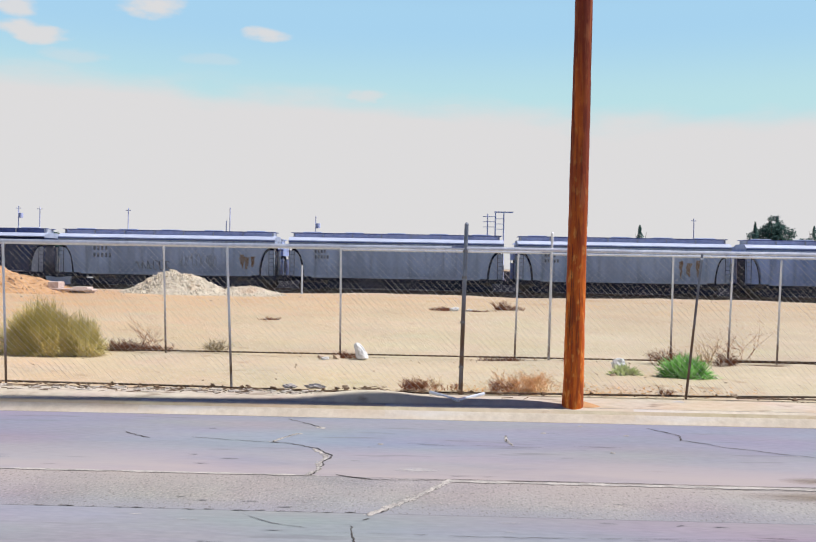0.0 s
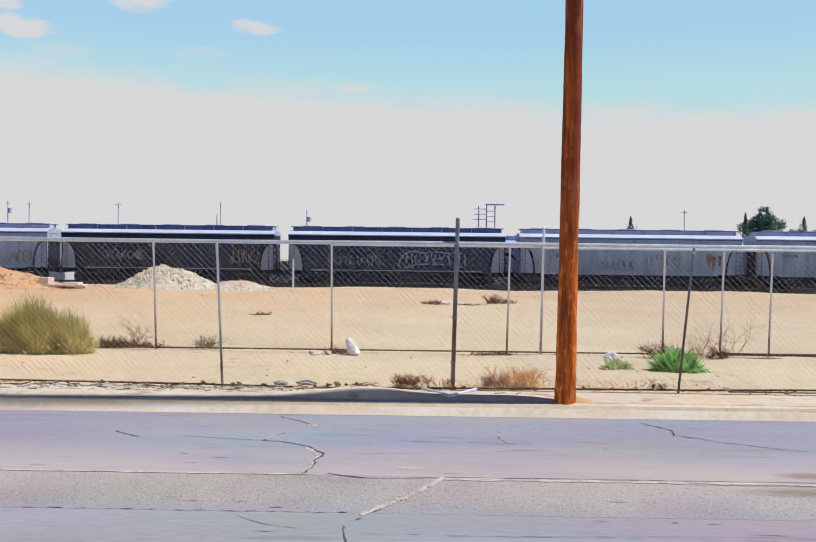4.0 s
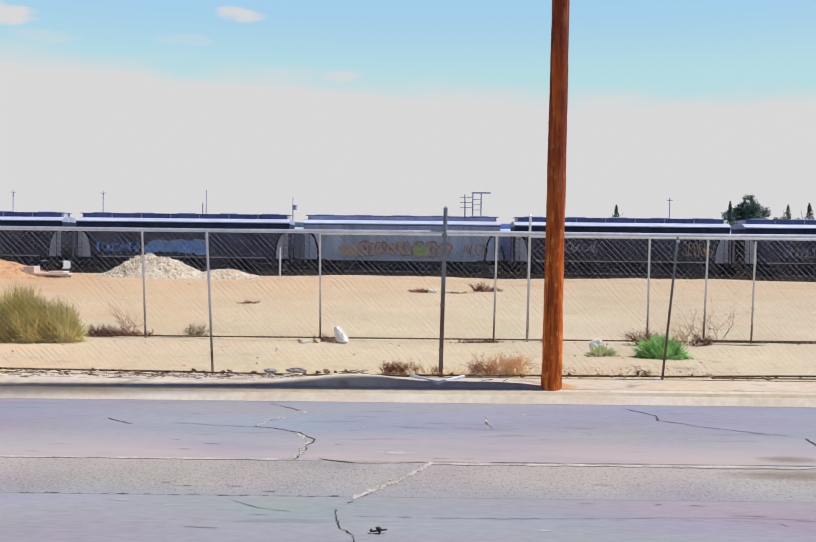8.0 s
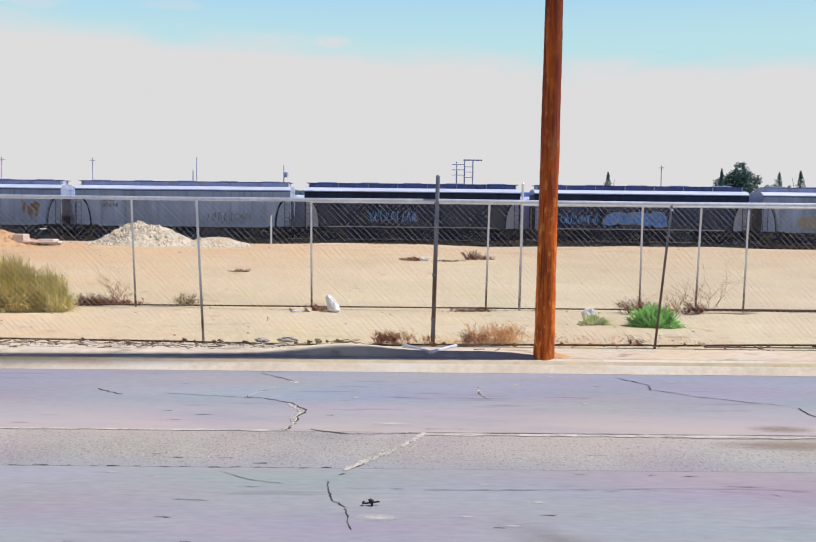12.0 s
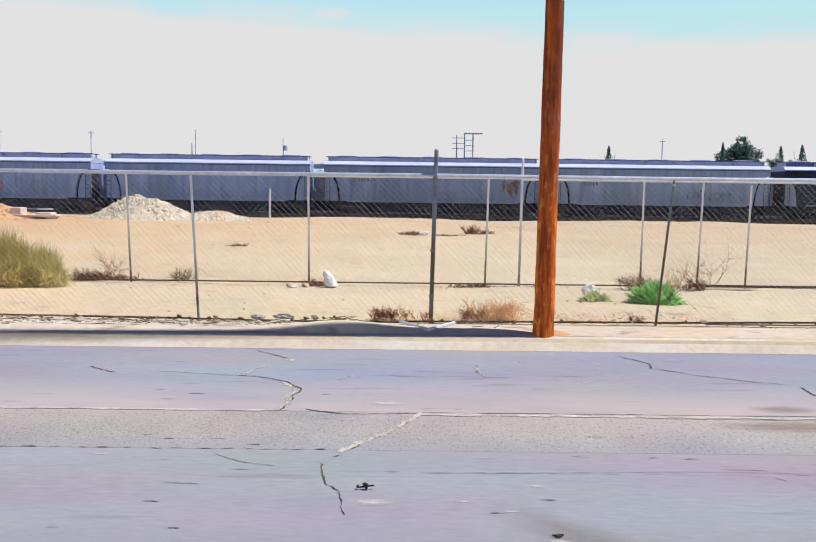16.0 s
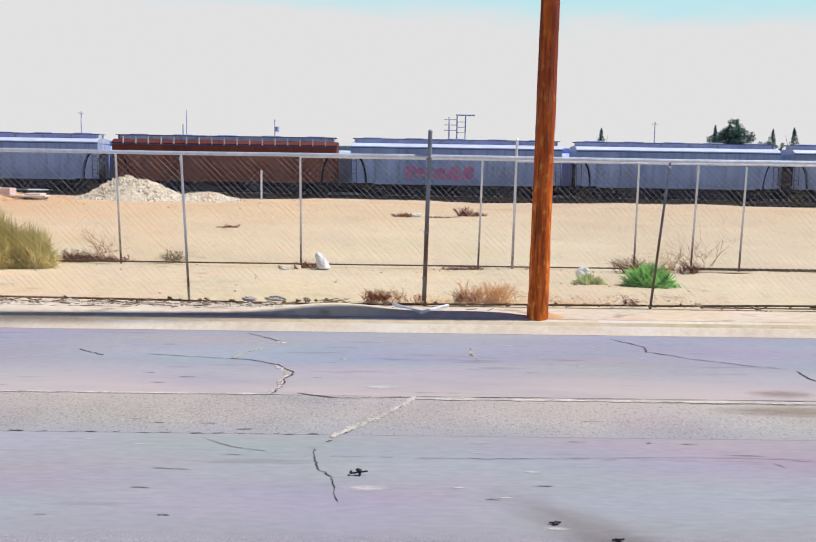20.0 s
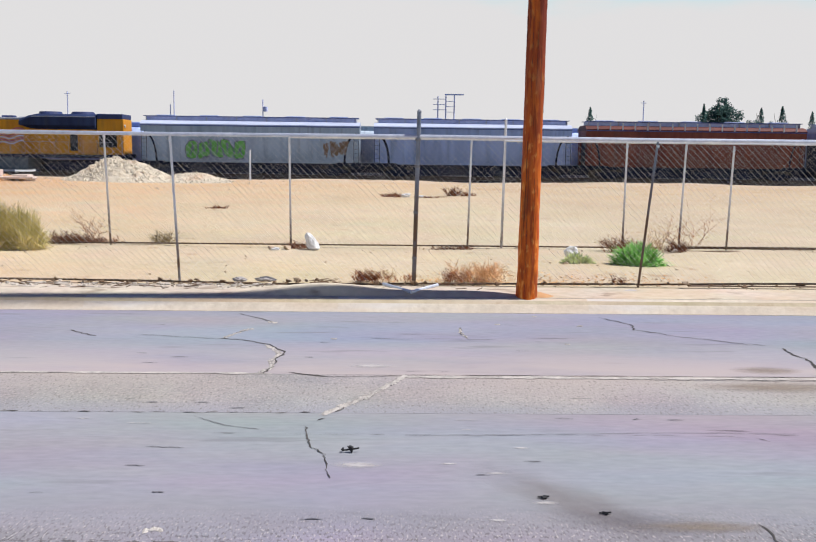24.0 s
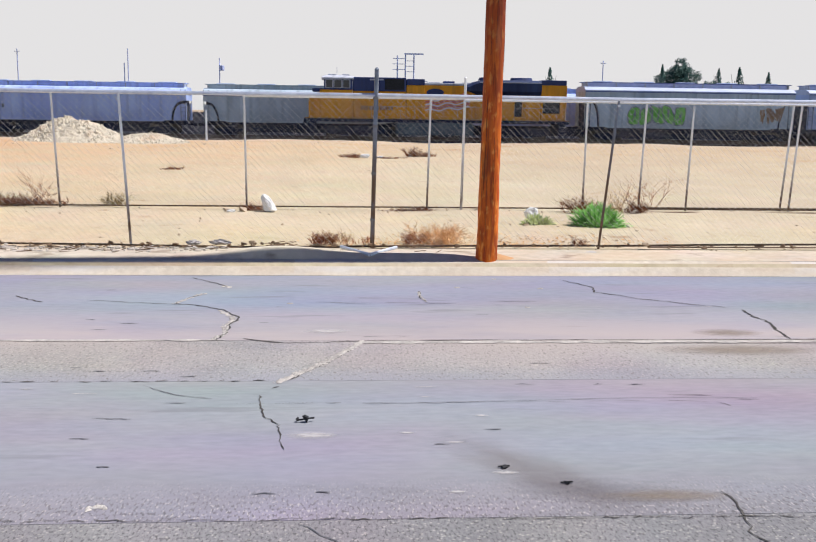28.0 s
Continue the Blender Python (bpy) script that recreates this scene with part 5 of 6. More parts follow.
    block("rear_roof", 19.05, 21.1, 1.3, 4.15, 4.55, ENGINE_BLUE, "dark rear roof")
    block("rear_grille", 19.2, 20.6, 1.265, 1.9, 3.2, GRILLE, bevel=0.0)
    block("door_panel", 16.9, 17.5, 1.265, 1.6, 3.0, GRILLE, bevel=0.0)
    bm = fresh()
    rod(bm, (21.13, -0.9, 3.6 + up), (21.22, -0.9, 3.6 + up), 0.12, sides=12)
    part("headlight", bm, ENGINE_GREY, lo, "round rear headlight")
    # wavy striped panel on the hood side, with a dark blue corner above it
    for k in range(6):
        bm = fresh()
        z0 = 1.95 + k * 0.2
        pts = [(9.65 + 0.15 * i, z0 + 0.10 * math.sin(i * 0.62 + 0.25 * k) + 0.012 * i) for i in range(25)]
        for (xa, za), (xb, zb) in zip(pts, pts[1:]):
            bm.faces.new([bm.verts.new((x, -1.325, z + up)) for x, z in ((xa, za), (xb, zb), (xb, zb + 0.115), (xa, za + 0.115))])
        part("wavy_stripe", bm, FLAG_PALE if k % 2 == 0 else FLAG_RED, lo)
    bm = fresh()
    bm.faces.new([bm.verts.new((10.45 + 0.7 * math.cos(a), -1.32, 3.45 + 0.30 * math.sin(a) + up)) for a in (2 * math.pi * i / 18 for i in range(18))])
    part("dark_panel", bm, ENGINE_BLUE, lo)
    # dynamic-brake hatches, sand filler, horn, rear steps and end rail
    for x in (10.0, 12.7):
        block("roof_hatch", x, x + 0.9, 0.7, 4.2, 4.27, ENGINE_GREY, bevel=0.015)
    bm = fresh()
    for k in range(3):
        rod(bm, (9.9, -0.15 + 0.15 * k, 4.36 + up), (9.35, -0.15 + 0.15 * k, 4.36 + up), 0.03, 0.09, 8)
    rod(bm, (9.9, 0, 4.2 + up), (9.9, 0, 4.36 + up), 0.04, sides=6)
    part("horn", bm, ENGINE_GREY, lo)
    for x in (0.25, 21.05):
        bm = fresh()
        for q in (-1.4, 1.4):
            rod(bm, (x, q, 1.36 + up), (x, q, 2.35 + up), 0.022, sides=6)
        rod(bm, (x, -1.4, 2.35 + up), (x, 1.4, 2.35 + up), 0.02, sides=6)
        part("end_rail", bm, ENGINE_GREY, lo)
    for k in range(4):
        block("step", 20.55, 21.15, 1.54, 0.2 + 0.3 * k, 0.24 + 0.3 * k, ENGINE_GREY, bevel=0.0)
    block("battery_box", 4.0, 7.2, 1.5, 1.36, 1.75, YELLOW, bevel=0.03)
    bm = fresh()
    rod(bm, (2.6, -0.4, 4.7 + up), (2.6, -0.4, 5.35 + up), 0.02, sides=5)
    part("whip_aerial", bm, ENGINE_GREY, lo)
    for x, n in ((4.3, 7), (4.5, 6)):
        z = 3.05 if n == 7 else 2.0
        bm = fresh()
        for i in range(n * 2):
            bm.faces.new([bm.verts.new((x + i * 0.22 + a, -1.315, z + b + up)) for a, b in ((0, 0), (0.15, 0), (0.15, 0.3), (0, 0.3))])
        part("marking", bm, SPRAY["rust"], lo, "row of unreadable brown marks")
    # handrails
    bm = fresh()
    for k in range(15):
        x = 4.2 + k * 1.15
        rod(bm, (x, -1.52, 1.36 + up), (x, -1.52, 2.3 + up), 0.011, sides=5)
    rod(bm, (4.2, -1.52, 2.3 + up), (20.3, -1.52, 2.3 + up), 0.012, sides=5)
    part("handrail", bm, ENGINE_GREY, lo)
    block("fuel_tank", 7.4, 13.6, 1.45, 0.05, 1.05, TANK, "dusty grey-green fuel tank", 0.12)
    for x in (0.3, L - 0.9):
        block("step_well", x, x + 0.6, 1.5, 0.1, 1.1, SHADE_BLACK)
    block("pilot_plow", -0.05, 0.12, 1.45, 0.0, 1.1, SHADE_BLACK)
    for x in (4.0, 17.4):
        t = part("truck", shared("loco_bolster", lambda b: box(b, -2.3, 2.3, -0.95, 0.95, 0.5, 0.9), SHADE_BLACK), SHADE_BLACK, lo, "six-wheel truck")
        t.location = (x, 0, 0)
        for dx in (-1.85, 0, 1.85):
            part("wheelset", shared("wheelset", wheel_mesh, WHEEL), WHEEL, t).location = (dx, 0, 0.46)
        for s in (-1.08, 1.08):
            me = shared("loco_side_frame", lambda b: loft(b, [[(x, y, z) for x, z in ((-2.5, 0.4), (-2.5, 0.75), (-1.2, 0.95), (1.2, 0.95), (2.5, 0.75), (2.5, 0.4), (1.2, 0.3), (-1.2, 0.3))] for y in (-0.09, 0.09)]), SHADE_BLACK)
            part("side_frame", me, SHADE_BLACK, t).location = (0, s, 0)
    for x0, x1 in ((L, L + 0.55), (-0.55, 0.0)):
        bm = fresh()
        box(bm, x0, x1, -0.14, 0.14, 0.72, 1.0)
        part("coupler", bm, SHADE_BLACK, lo)
    return lo


engine = locomotive()
engine.matrix_basis = pose(-273.3, TRACK_Y, RAIL_Z)
MOVING.append((engine, -273.3))

# standing cars on the siding
def parked(x0, x1, paint, label, eave, crown):
    car = hopper_car(x1 - x0, paint, paint, label, 0, eave, crown, paint)
    car.matrix_basis = pose((x0 + x1) / 2, SIDING_Y, RAIL_Z)
    tagged(car, group="standing cars")
    return car


c = parked(-30.7, -13.3, LAVENDER, "blue-white covered hopper car standing on the siding", 3.35, 3.95)
letter_bars(c, -6.9, 2.6, SPRAY["dark"], SIDE, 2, 3, 0.3)
parked(-11.9, 5.3, GREEN_GREY, "green-grey covered hopper car standing on the siding", 3.3, 3.9)
parked(6.6, 24.0, LAVENDER, "blue-white covered hopper car standing on the siding", 3.35, 3.95)
parked(25.3, 42.7, LAVENDER, "blue-white covered hopper car standing on the siding", 3.35, 3.95)

# ---- the yard ----
def heap(cx, cy, rx, ry, h, seed, material, label, name="spoil_mound", rough=0.16, lumps=0):
    """A tipped mound: broad skirt, uneven shoulders, gullies down its sides and loose lumps on its face."""
    rr = random.Random(seed)
    bm = fresh()
    n, m = 72, 34
    def height(px, py, q):
        z = h * (0.5 + 0.5 * math.cos(math.pi * min(1, q))) ** 0.85 * (1 + 0.22 * noise.noise((px * 0.9, py * 0.9, seed)))
        a = math.atan2(py, px)
        z -= h * 0.10 * abs(noise.noise((math.cos(a) * 4.5, math.sin(a) * 4.5, seed + 3))) * math.sin(math.pi * min(1, q))
        return z + h * rough * (noise.noise((px * 3.1, py * 3.1, seed)) + 0.6 * noise.noise((px * 8.0, py * 8.0, seed)) + 0.35 * noise.noise((px * 17, py * 17, seed))) * (1 - q) ** 0.6
    rows = []
    for j in range(1, m + 1):
        q = j / m
        row = []
        for i in range(n):
            a = 2 * math.pi * i / n
            k = 1 + 0.12 * noise.noise((math.cos(a) * 1.5 + seed, math.sin(a) * 1.5, q))
            px, py = rx * q * math.cos(a), ry * q * math.sin(a)
            row.append(bm.verts.new((cx + px * k, cy + py * k, 0.12 + max(0, height(px, py, q)) if j < m else 0.02)))
        rows.append(row)
    for a, b in zip(rows, rows[1:]):
        for i in range(n):
            bm.faces.new((a[i], b[i], b[(i + 1) % n], a[(i + 1) % n]))
    tip = bm.verts.new((cx, cy, 0.12 + height(0, 0, 0)))
    for i in range(n):
        bm.faces.new((tip, rows[0][i], rows[0][(i + 1) % n]))
    for k in range(lumps):
        a, q = rr.uniform(math.pi, 2 * math.pi), rr.random() ** 0.6 * 0.96
        px, py = rx * q * math.cos(a), ry * q * math.sin(a)
        s0, z = rr.uniform(0.03, 0.11), 0.12 + max(0, height(px, py, q))
        ring = [bm.verts.new((cx + px + s0 * rr.uniform(0.6, 1.3) * math.cos(t), cy + py + s0 * rr.uniform(0.6, 1.3) * math.sin(t), z - 0.04)) for t in (0.2, 1.4, 2.7, 3.9, 5.1)]
        peak = bm.verts.new((cx + px + rr.uniform(-0.3, 0.3) * s0, cy + py, z + s0 * rr.uniform(0.4, 0.9)))
        for i in range(5):
            bm.faces.new((ring[i], ring[(i + 1) % 5], peak))
    return solid(name, bm, material, label, "mound")


heap(-13.7, 49.0, 3.7, 2.8, 1.2, 1, GRAVEL, "large heap of pale gravel on the sandy lot", lumps=520)
heap(-24.6, 48.0, 8.0, 4.0, 1.35, 9, BANK, "low bank of orange sand", "sand_bank", rough=0.10, lumps=260)
heap(-10.1, 49.2, 2.9, 2.2, 0.50, 5, GRAVEL, "small heap of pale gravel beside the large one", lumps=240)
stake = thing("marker_stake", (-7.45, 51.5, 0.12), "thin pale steel stake in the sand", "stake")
bm = fresh()
rod(bm, (0, 0, 0), (0, 0, 1.71), 0.055, sides=8)
part("shaft", bm, GALV, stake)


def tuft(name, cx, cy, cz, w, d, h, n, material, label, category, seed, blade=0.008, stems=True, core=0.3, inner=0.55):
    """A plant of many thin blades or twigs that fan out from its foot to an uneven dome."""
    r = random.Random(seed)
    bm = fresh()
    for k in range(n):
        a, f = r.uniform(0, 2 * math.pi), math.acos(r.uniform(0.02, 1.0))
        out = Vector((0.5 * w * math.sin(f) * math.cos(a), 0.5 * d * math.sin(f) * math.sin(a), h * math.cos(f)))
        out *= (1 + 0.22 * noise.noise((out.x * 3, out.y * 3, out.z * 3 + seed))) * r.uniform(0.82, 1.06)
        foot = Vector((out.x * core + r.uniform(-0.04, 0.04), out.y * core + r.uniform(-0.04, 0.04), 0))
        start = foot.lerp(out, inner * r.random()) if r.random() < 0.6 else foot
        mid = start.lerp(out, 0.5) + Vector((r.uniform(-0.05, 0.05) * w, r.uniform(-0.05, 0.05) * d, 0.08 * h))
        side = Vector((math.cos(a + 1.57 + r.uniform(-0.9, 0.9)), math.sin(a + 1.57 + r.uniform(-0.9, 0.9)), r.uniform(-0.4, 0.4))) * blade * r.uniform(0.6, 1.3)
        va = [bm.verts.new(start - side * 0.6), bm.verts.new(start + side * 0.6)]
        vb = [bm.verts.new(mid - side), bm.verts.new(mid + side)]
        vc = bm.verts.new(out)
        bm.faces.new((va[0], va[1], vb[1], vb[0]))
        bm.faces.new((vb[0], vb[1], vc))
    t = thing(name, (cx, cy, cz), label, category)
    part("foliage", bm, material, t, kind="stuff")
    if stems:
        for k in range(7):
            bm = fresh()
            a = 2 * math.pi * k / 7
            rod(bm, (0, 0, 0), (0.25 * w * math.cos(a), 0.25 * d * math.sin(a), h * r.uniform(0.3, 0.6)), 0.008, 0.003, 5)
            part("stem", bm, TWIG, t)
    return t


def twiggy(name, cx, cy, cz, w, d, h, n, material, label, category, seed, r0=0.006, litter=0):
    """A dry weed of crooked, forking twigs, heaped thicker in some places, with shed leaves under it."""
    r = random.Random(seed)
    bm = fresh()
    def grow(p, dirn, length, rad, depth):
        q = p + dirn * length
        rod(bm, p, q, rad, rad * 0.6, 4, caps=False)
        if depth:
            for _ in range(r.choice((2, 2, 3))):
                nd = (dirn + Vector((r.uniform(-0.9, 0.9), r.uniform(-0.9, 0.9), r.uniform(-0.6, 0.5)))).normalized()
                grow(q, nd, length * r.uniform(0.45, 0.85), rad * 0.65, depth - 1)
    heads = [(r.uniform(-0.36, 0.36), r.uniform(0.5, 1.0)) for _ in range(4)]
    for k in range(n):
        a = r.uniform(0, 2 * math.pi)
        hx, hh = r.choice(heads)
        p = Vector((w * max(-0.5, min(0.5, r.gauss(hx, 0.13))), d * 0.4 * r.uniform(-1, 1), 0))
        grow(p, Vector((0.7 * math.cos(a), 0.7 * math.sin(a), 1)).normalized(), h * hh * r.uniform(0.28, 0.58), r0 * r.uniform(0.6, 1.2), 3)
    t = thing(name, (cx, cy, cz), label, category)
    part("branchwork", bm, material, t, kind="stuff")
    if litter:
        bm = fresh()
        for k in range(litter):
            hx, hh = r.choice(heads)
            p = Vector((w * r.gauss(hx, 0.15), d * r.gauss(0, 0.35), abs(r.gauss(0, 0.22)) * h * hh + 0.008))
            a, sz = r.uniform(0, 6.28), r.uniform(0.4, 1.2) * (0.010 + 0.02 * h)
            u, v = Vector((math.cos(a), math.sin(a), r.uniform(-0.6, 0.6))) * sz, Vector((-math.sin(a), math.cos(a), r.uniform(-0.6, 0.6))) * sz * 0.6
            bm.faces.new([bm.verts.new(p + q) for q in (u, v, -u, -v)])
        part("shed_leaves", bm, material, t, kind="stuff")
    return t


tuft("desert_bush", -6.78, 15.75, 0.14, 2.0, 1.2, 1.06, 5200, OLIVE, "round olive-green desert bush beside the fence", "bush", 3, blade=0.005)
# yellower side growth of the bush above, kept as its own object
tuft("desert_bush", -6.1, 15.75, 0.14, 1.0, 0.9, 0.84, 1500, YELLOW_OLIVE, "yellow-green desert bush growing against a larger one", "bush", 4, blade=0.006)
tuft("green_weed", 3.80, 14.05, 0.16, 1.1, 0.55, 0.46, 950, GREEN, "bright green leafy weed on the sand", "weed", 5, blade=0.012)
tuft("pale_weed", 2.92, 14.2, 0.16, 0.72, 0.4, 0.26, 460, PALE_GREEN, "small pale green weed", "weed", 6, blade=0.014)
twiggy("tumbleweed", 1.33, 12.5, 0.16, 0.74, 0.4, 0.36, 170, STRAW, "pale straw-coloured dry tumbleweed against the fence", "tumbleweed", 7, 0.005, 260)
twiggy("dry_weed", 0.90, 12.4, 0.17, 0.3, 0.25, 0.19, 70, DARK_TWIG, "reddish-brown dry twigs beside the tumbleweed", "dry weed", 77, 0.004, 80)
twiggy("dry_weed", -0.05, 12.38, 0.17, 0.8, 0.3, 0.15, 130, DARK_TWIG, "heap of dry reddish-brown twigs at the fence post", "dry weed", 8, 0.005, 160)
twiggy("dry_weed", -0.10, 12.42, 0.17, 0.3, 0.25, 0.24, 30, STRAW, "pale dry stalks by the fence post", "dry weed", 78, 0.004, 30)
twiggy("dry_weed", -5.38, 16.75, 0.15, 1.15, 0.35, 0.26, 260, BROWN_TWIG, "low dark brown dry brush along the fence", "dry weed", 9, 0.007, 420)
twiggy("dry_weed", -5.3, 16.9, 0.15, 0.5, 0.4, 0.85, 16, DARK_TWIG, "tall thin leafless reddish weed", "dry weed", 10, 0.0045)
twiggy("dry_weed", -4.0, 16.8, 0.15, 0.30, 0.3, 0.36, 60, OLIVE_TWIG, "small olive-brown dry weed by the fence", "dry weed", 11, 0.005, 90)
twiggy("dry_weed", 4.15, 16.2, 0.15, 0.6, 0.3, 0.40, 70, BROWN_TWIG, "dark dry weed at the fence foot", "dry weed", 12, 0.006, 160)
twiggy("dry_weed", 5.35, 16.6, 0.15, 0.8, 0.5, 1.0, 18, DARK_TWIG, "tall thin leafless weed on the wire", "dry weed", 13, 0.0045)
twiggy("dry_weed", 4.75, 16.3, 0.15, 0.5, 0.4, 0.5, 22, STRAW, "pale dry weed by the fence foot", "dry weed", 14, 0.005)
twiggy("dry_weed", 5.1, 16.1, 0.15, 0.55, 0.3, 0.40, 70, BROWN_TWIG, "dark dry weed beside the timber", "dry weed", 79, 0.005, 90)
twiggy("dry_weed", 3.0, 12.5, 0.15, 0.4, 0.2, 0.16, 24, BROWN_TWIG, "few dark dry twigs on the sand", "dry weed", 15, 0.005, 40)
twiggy("dry_weed", 1.30, 16.4, 0.15, 1.5, 0.2, 0.13, 130, BROWN_TWIG, "low dry debris along the wire", "dry weed", 16, 0.006, 160)
twiggy("dry_weed", -1.68, 16.3, 0.15, 0.7, 0.25, 0.17, 110, BROWN_TWIG, "low dry debris along the wire", "dry weed", 17, 0.006, 120)
for k, (x, y, w) in enumerate(((0.09, 35.0, 0.8), (1.66, 34.3, 1.2), (2.8, 35.1, 0.95), (-5.0, 27.0, 0.75))):
    twiggy("brush_pile", x, y, 0.15, w, 0.5, (0.2, 0.14, 0.42, 0.15)[k], 110, BROWN_TWIG, "small pile of dead brush on the sand", "brush", 20 + k, 0.014, 120)

bm = fresh()
r2 = random.Random(77)
for k in range(420):
    y = 56 - abs(r2.gauss(0, 7))
    x = r2.uniform(-0.52, 0.45) * y if k % 3 == 0 else r2.uniform(-0.52, -0.12) * y
    s0 = r2.uniform(0.02, 0.09)
    z = ground_height(x, y)
    a = [bm.verts.new((x + s0 * (1 + r2.random()) * math.cos(t), y + s0 * math.sin(t), z - 0.02)) for t in (0.3, 1.5, 2.9, 4.2, 5.3)]
    tip = bm.verts.new((x + r2.uniform(-0.3, 0.3) * s0, y, z + s0 * r2.uniform(0.3, 0.8)))
    for i in range(5):
        bm.faces.new((a[i], a[(i + 1) % 5], tip))
solid("dirt_clods", bm, STONE, "brown dirt clods scattered over the lot", "dirt clods", kind="stuff")
bag = thing("plastic_bag", (-1.30, 16.12, 0.18), "crumpled white plastic bag caught by the fence", "plastic bag")
bm = fresh()
bmesh.ops.create_icosphere(bm, subdivisions=4, radius=0.18)
for v in bm.verts:
    a, q = math.atan2(v.co.y, v.co.x), max(0.0, min(1.0, (v.co.z + 0.18) / 0.36))
    wide = (1.0 - 0.62 * q ** 1.8) * (1 + 0.2 * math.sin(5 * a + 4 * q) * q + 0.26 * noise.noise(v.co * 10) + 0.07 * noise.noise(v.co * 24))
    flat = math.sqrt(max(1e-6, 1 - (2 * q - 1) ** 2))
    v.co = Vector((0.115 * wide * math.cos(a) * min(1, 1.5 * flat) - 0.12 * q ** 1.5 + 0.03, 0.10 * wide * math.sin(a) * min(1, 1.5 * flat), 0.30 * q + 0.05 * noise.noise((a * 1.3, q * 3, 4)) * q))
part("film", bm, PLASTIC, bag)
paper = thing("crumpled_paper", (2.95, 14.75, 0.2), "crumpled white paper behind a pale weed", "paper")
bm = fresh()
bmesh.ops.create_icosphere(bm, subdivisions=3, radius=0.095)
for v in bm.verts:
    k = 1 + 0.5 * noise.noise(v.co * 14) + 0.25 * noise.noise(v.co * 33)
    v.co = Vector((v.co.x * k * 1.2, v.co.y * k * 0.6, 0.12 + v.co.z * k * 1.1))
part("sheet", bm, PLASTIC, paper)
for x, y, s0 in ((0.72, 34.7, 0.12), (1.25, 34.4, 0.08), (-1.92, 16.05, 0.05)):
    scrap_paper = thing("crumpled_paper", (x, y, ground_height(x, y)), "small scrap of white paper blown onto the sand", "paper")
    bm = fresh()
    bmesh.ops.create_icosphere(bm, subdivisions=3, radius=s0)
    for v in bm.verts:
        k = 1 + 0.5 * noise.noise(v.co * (1.7 / s0)) + 0.2 * noise.noise(v.co * (4 / s0))
        v.co = Vector((v.co.x * k * 1.5, v.co.y * k * 0.7, s0 * 0.5 + v.co.z * k * 0.6))
    part("sheet", bm, PLASTIC, scrap_paper)
rnd = random.Random(12)
def lump(bm, x, y, z, s):
    pts = [Vector((rnd.uniform(-1, 1), rnd.uniform(-1, 1), rnd.uniform(-0.4, 0.6))).normalized() * s * rnd.uniform(0.7, 1.2) for _ in range(9)]
    vs = [bm.verts.new(Vector((x, y, z)) + p) for p in pts]
    bmesh.ops.convex_hull(bm, input=vs)
for k, (x, y, s) in enumerate(((5.0, 16.0, 0.13), (4.28, 14.0, 0.07), (4.6, 15.2, 0.06), (2.9, 14.2, 0.05), (-1.75, 16.1, 0.09), (-2.0, 16.1, 0.07), (3.95, 12.2, 0.05), (2.7, 14.1, 0.08), (-1.2, 12.2, 0.05))):
    bm = fresh()
    lump(bm, x, y, 0.2, s)
    solid("stone", bm, CHIPS if k in (0, 1, 3) else STONE, "whitish stone lying on the sand" if k in (0, 1, 3) else "pale brown stone lying on the sand", "stone", group="stones")
for x, y, w in ((-1.95, 12.2, 0.09), (-1.62, 12.24, 0.13), (-0.35, 12.5, 0.06)):
    bm = fresh()
    bmesh.ops.create_icosphere(bm, subdivisions=3, radius=1)
    for v in bm.verts:
        k = 1 + 0.5 * noise.noise(v.co * 2.3 + Vector((x, 0, 0))) + 0.3 * noise.noise(v.co * 5)
        v.co = Vector((x + v.co.x * k * w, y + v.co.y * k * 0.06, 0.2 + v.co.z * k * 0.032))
    solid("paper_litter", bm, CONCRETE, "flattened whitish scrap of litter by the fence", "litter", group="litter")
bm = fresh()
for k in range(260):
    y = rnd.choice((rnd.uniform(12.0, 12.3), rnd.uniform(12.3, 16.0), rnd.uniform(16.1, 16.6), rnd.uniform(17, 45)))
    x = rnd.uniform(-0.6, 0.6) * y
    lump(bm, x, y, ground_height(x, y) + 0.005, rnd.uniform(0.008, 0.028))
solid("pebbles", bm, STONE, "pebbles scattered over the sand", "pebbles", kind="stuff")
bm = fresh()
for k in range(150):
    x = rnd.uniform(-9, 9)
    lump(bm, x, rnd.uniform(12.0, 12.3), 0.18, rnd.uniform(0.012, 0.045))
solid("rubble", bm, TIMBER, "dark rubble and clods along the street fence", "rubble", kind="stuff")

bm = fresh()
for k in range(900):
    x, y = rnd.choice((rnd.uniform(1.8, 4.6), rnd.gauss(2.2, 0.4), rnd.gauss(0.6, 0.5))), 12.32 + abs(rnd.gauss(0, 0.4))
    p, a = Vector((x, y, ground_height(x, y) + 0.012)), rnd.uniform(0, 6.28)
    u, v = Vector((math.cos(a), math.sin(a), rnd.uniform(-0.3, 0.5))) * rnd.uniform(0.012, 0.03), Vector((-math.sin(a), math.cos(a), rnd.uniform(-0.3, 0.5))) * 0.012
    bm.faces.new([bm.verts.new(p + q) for q in (u, v, -u, -v)])
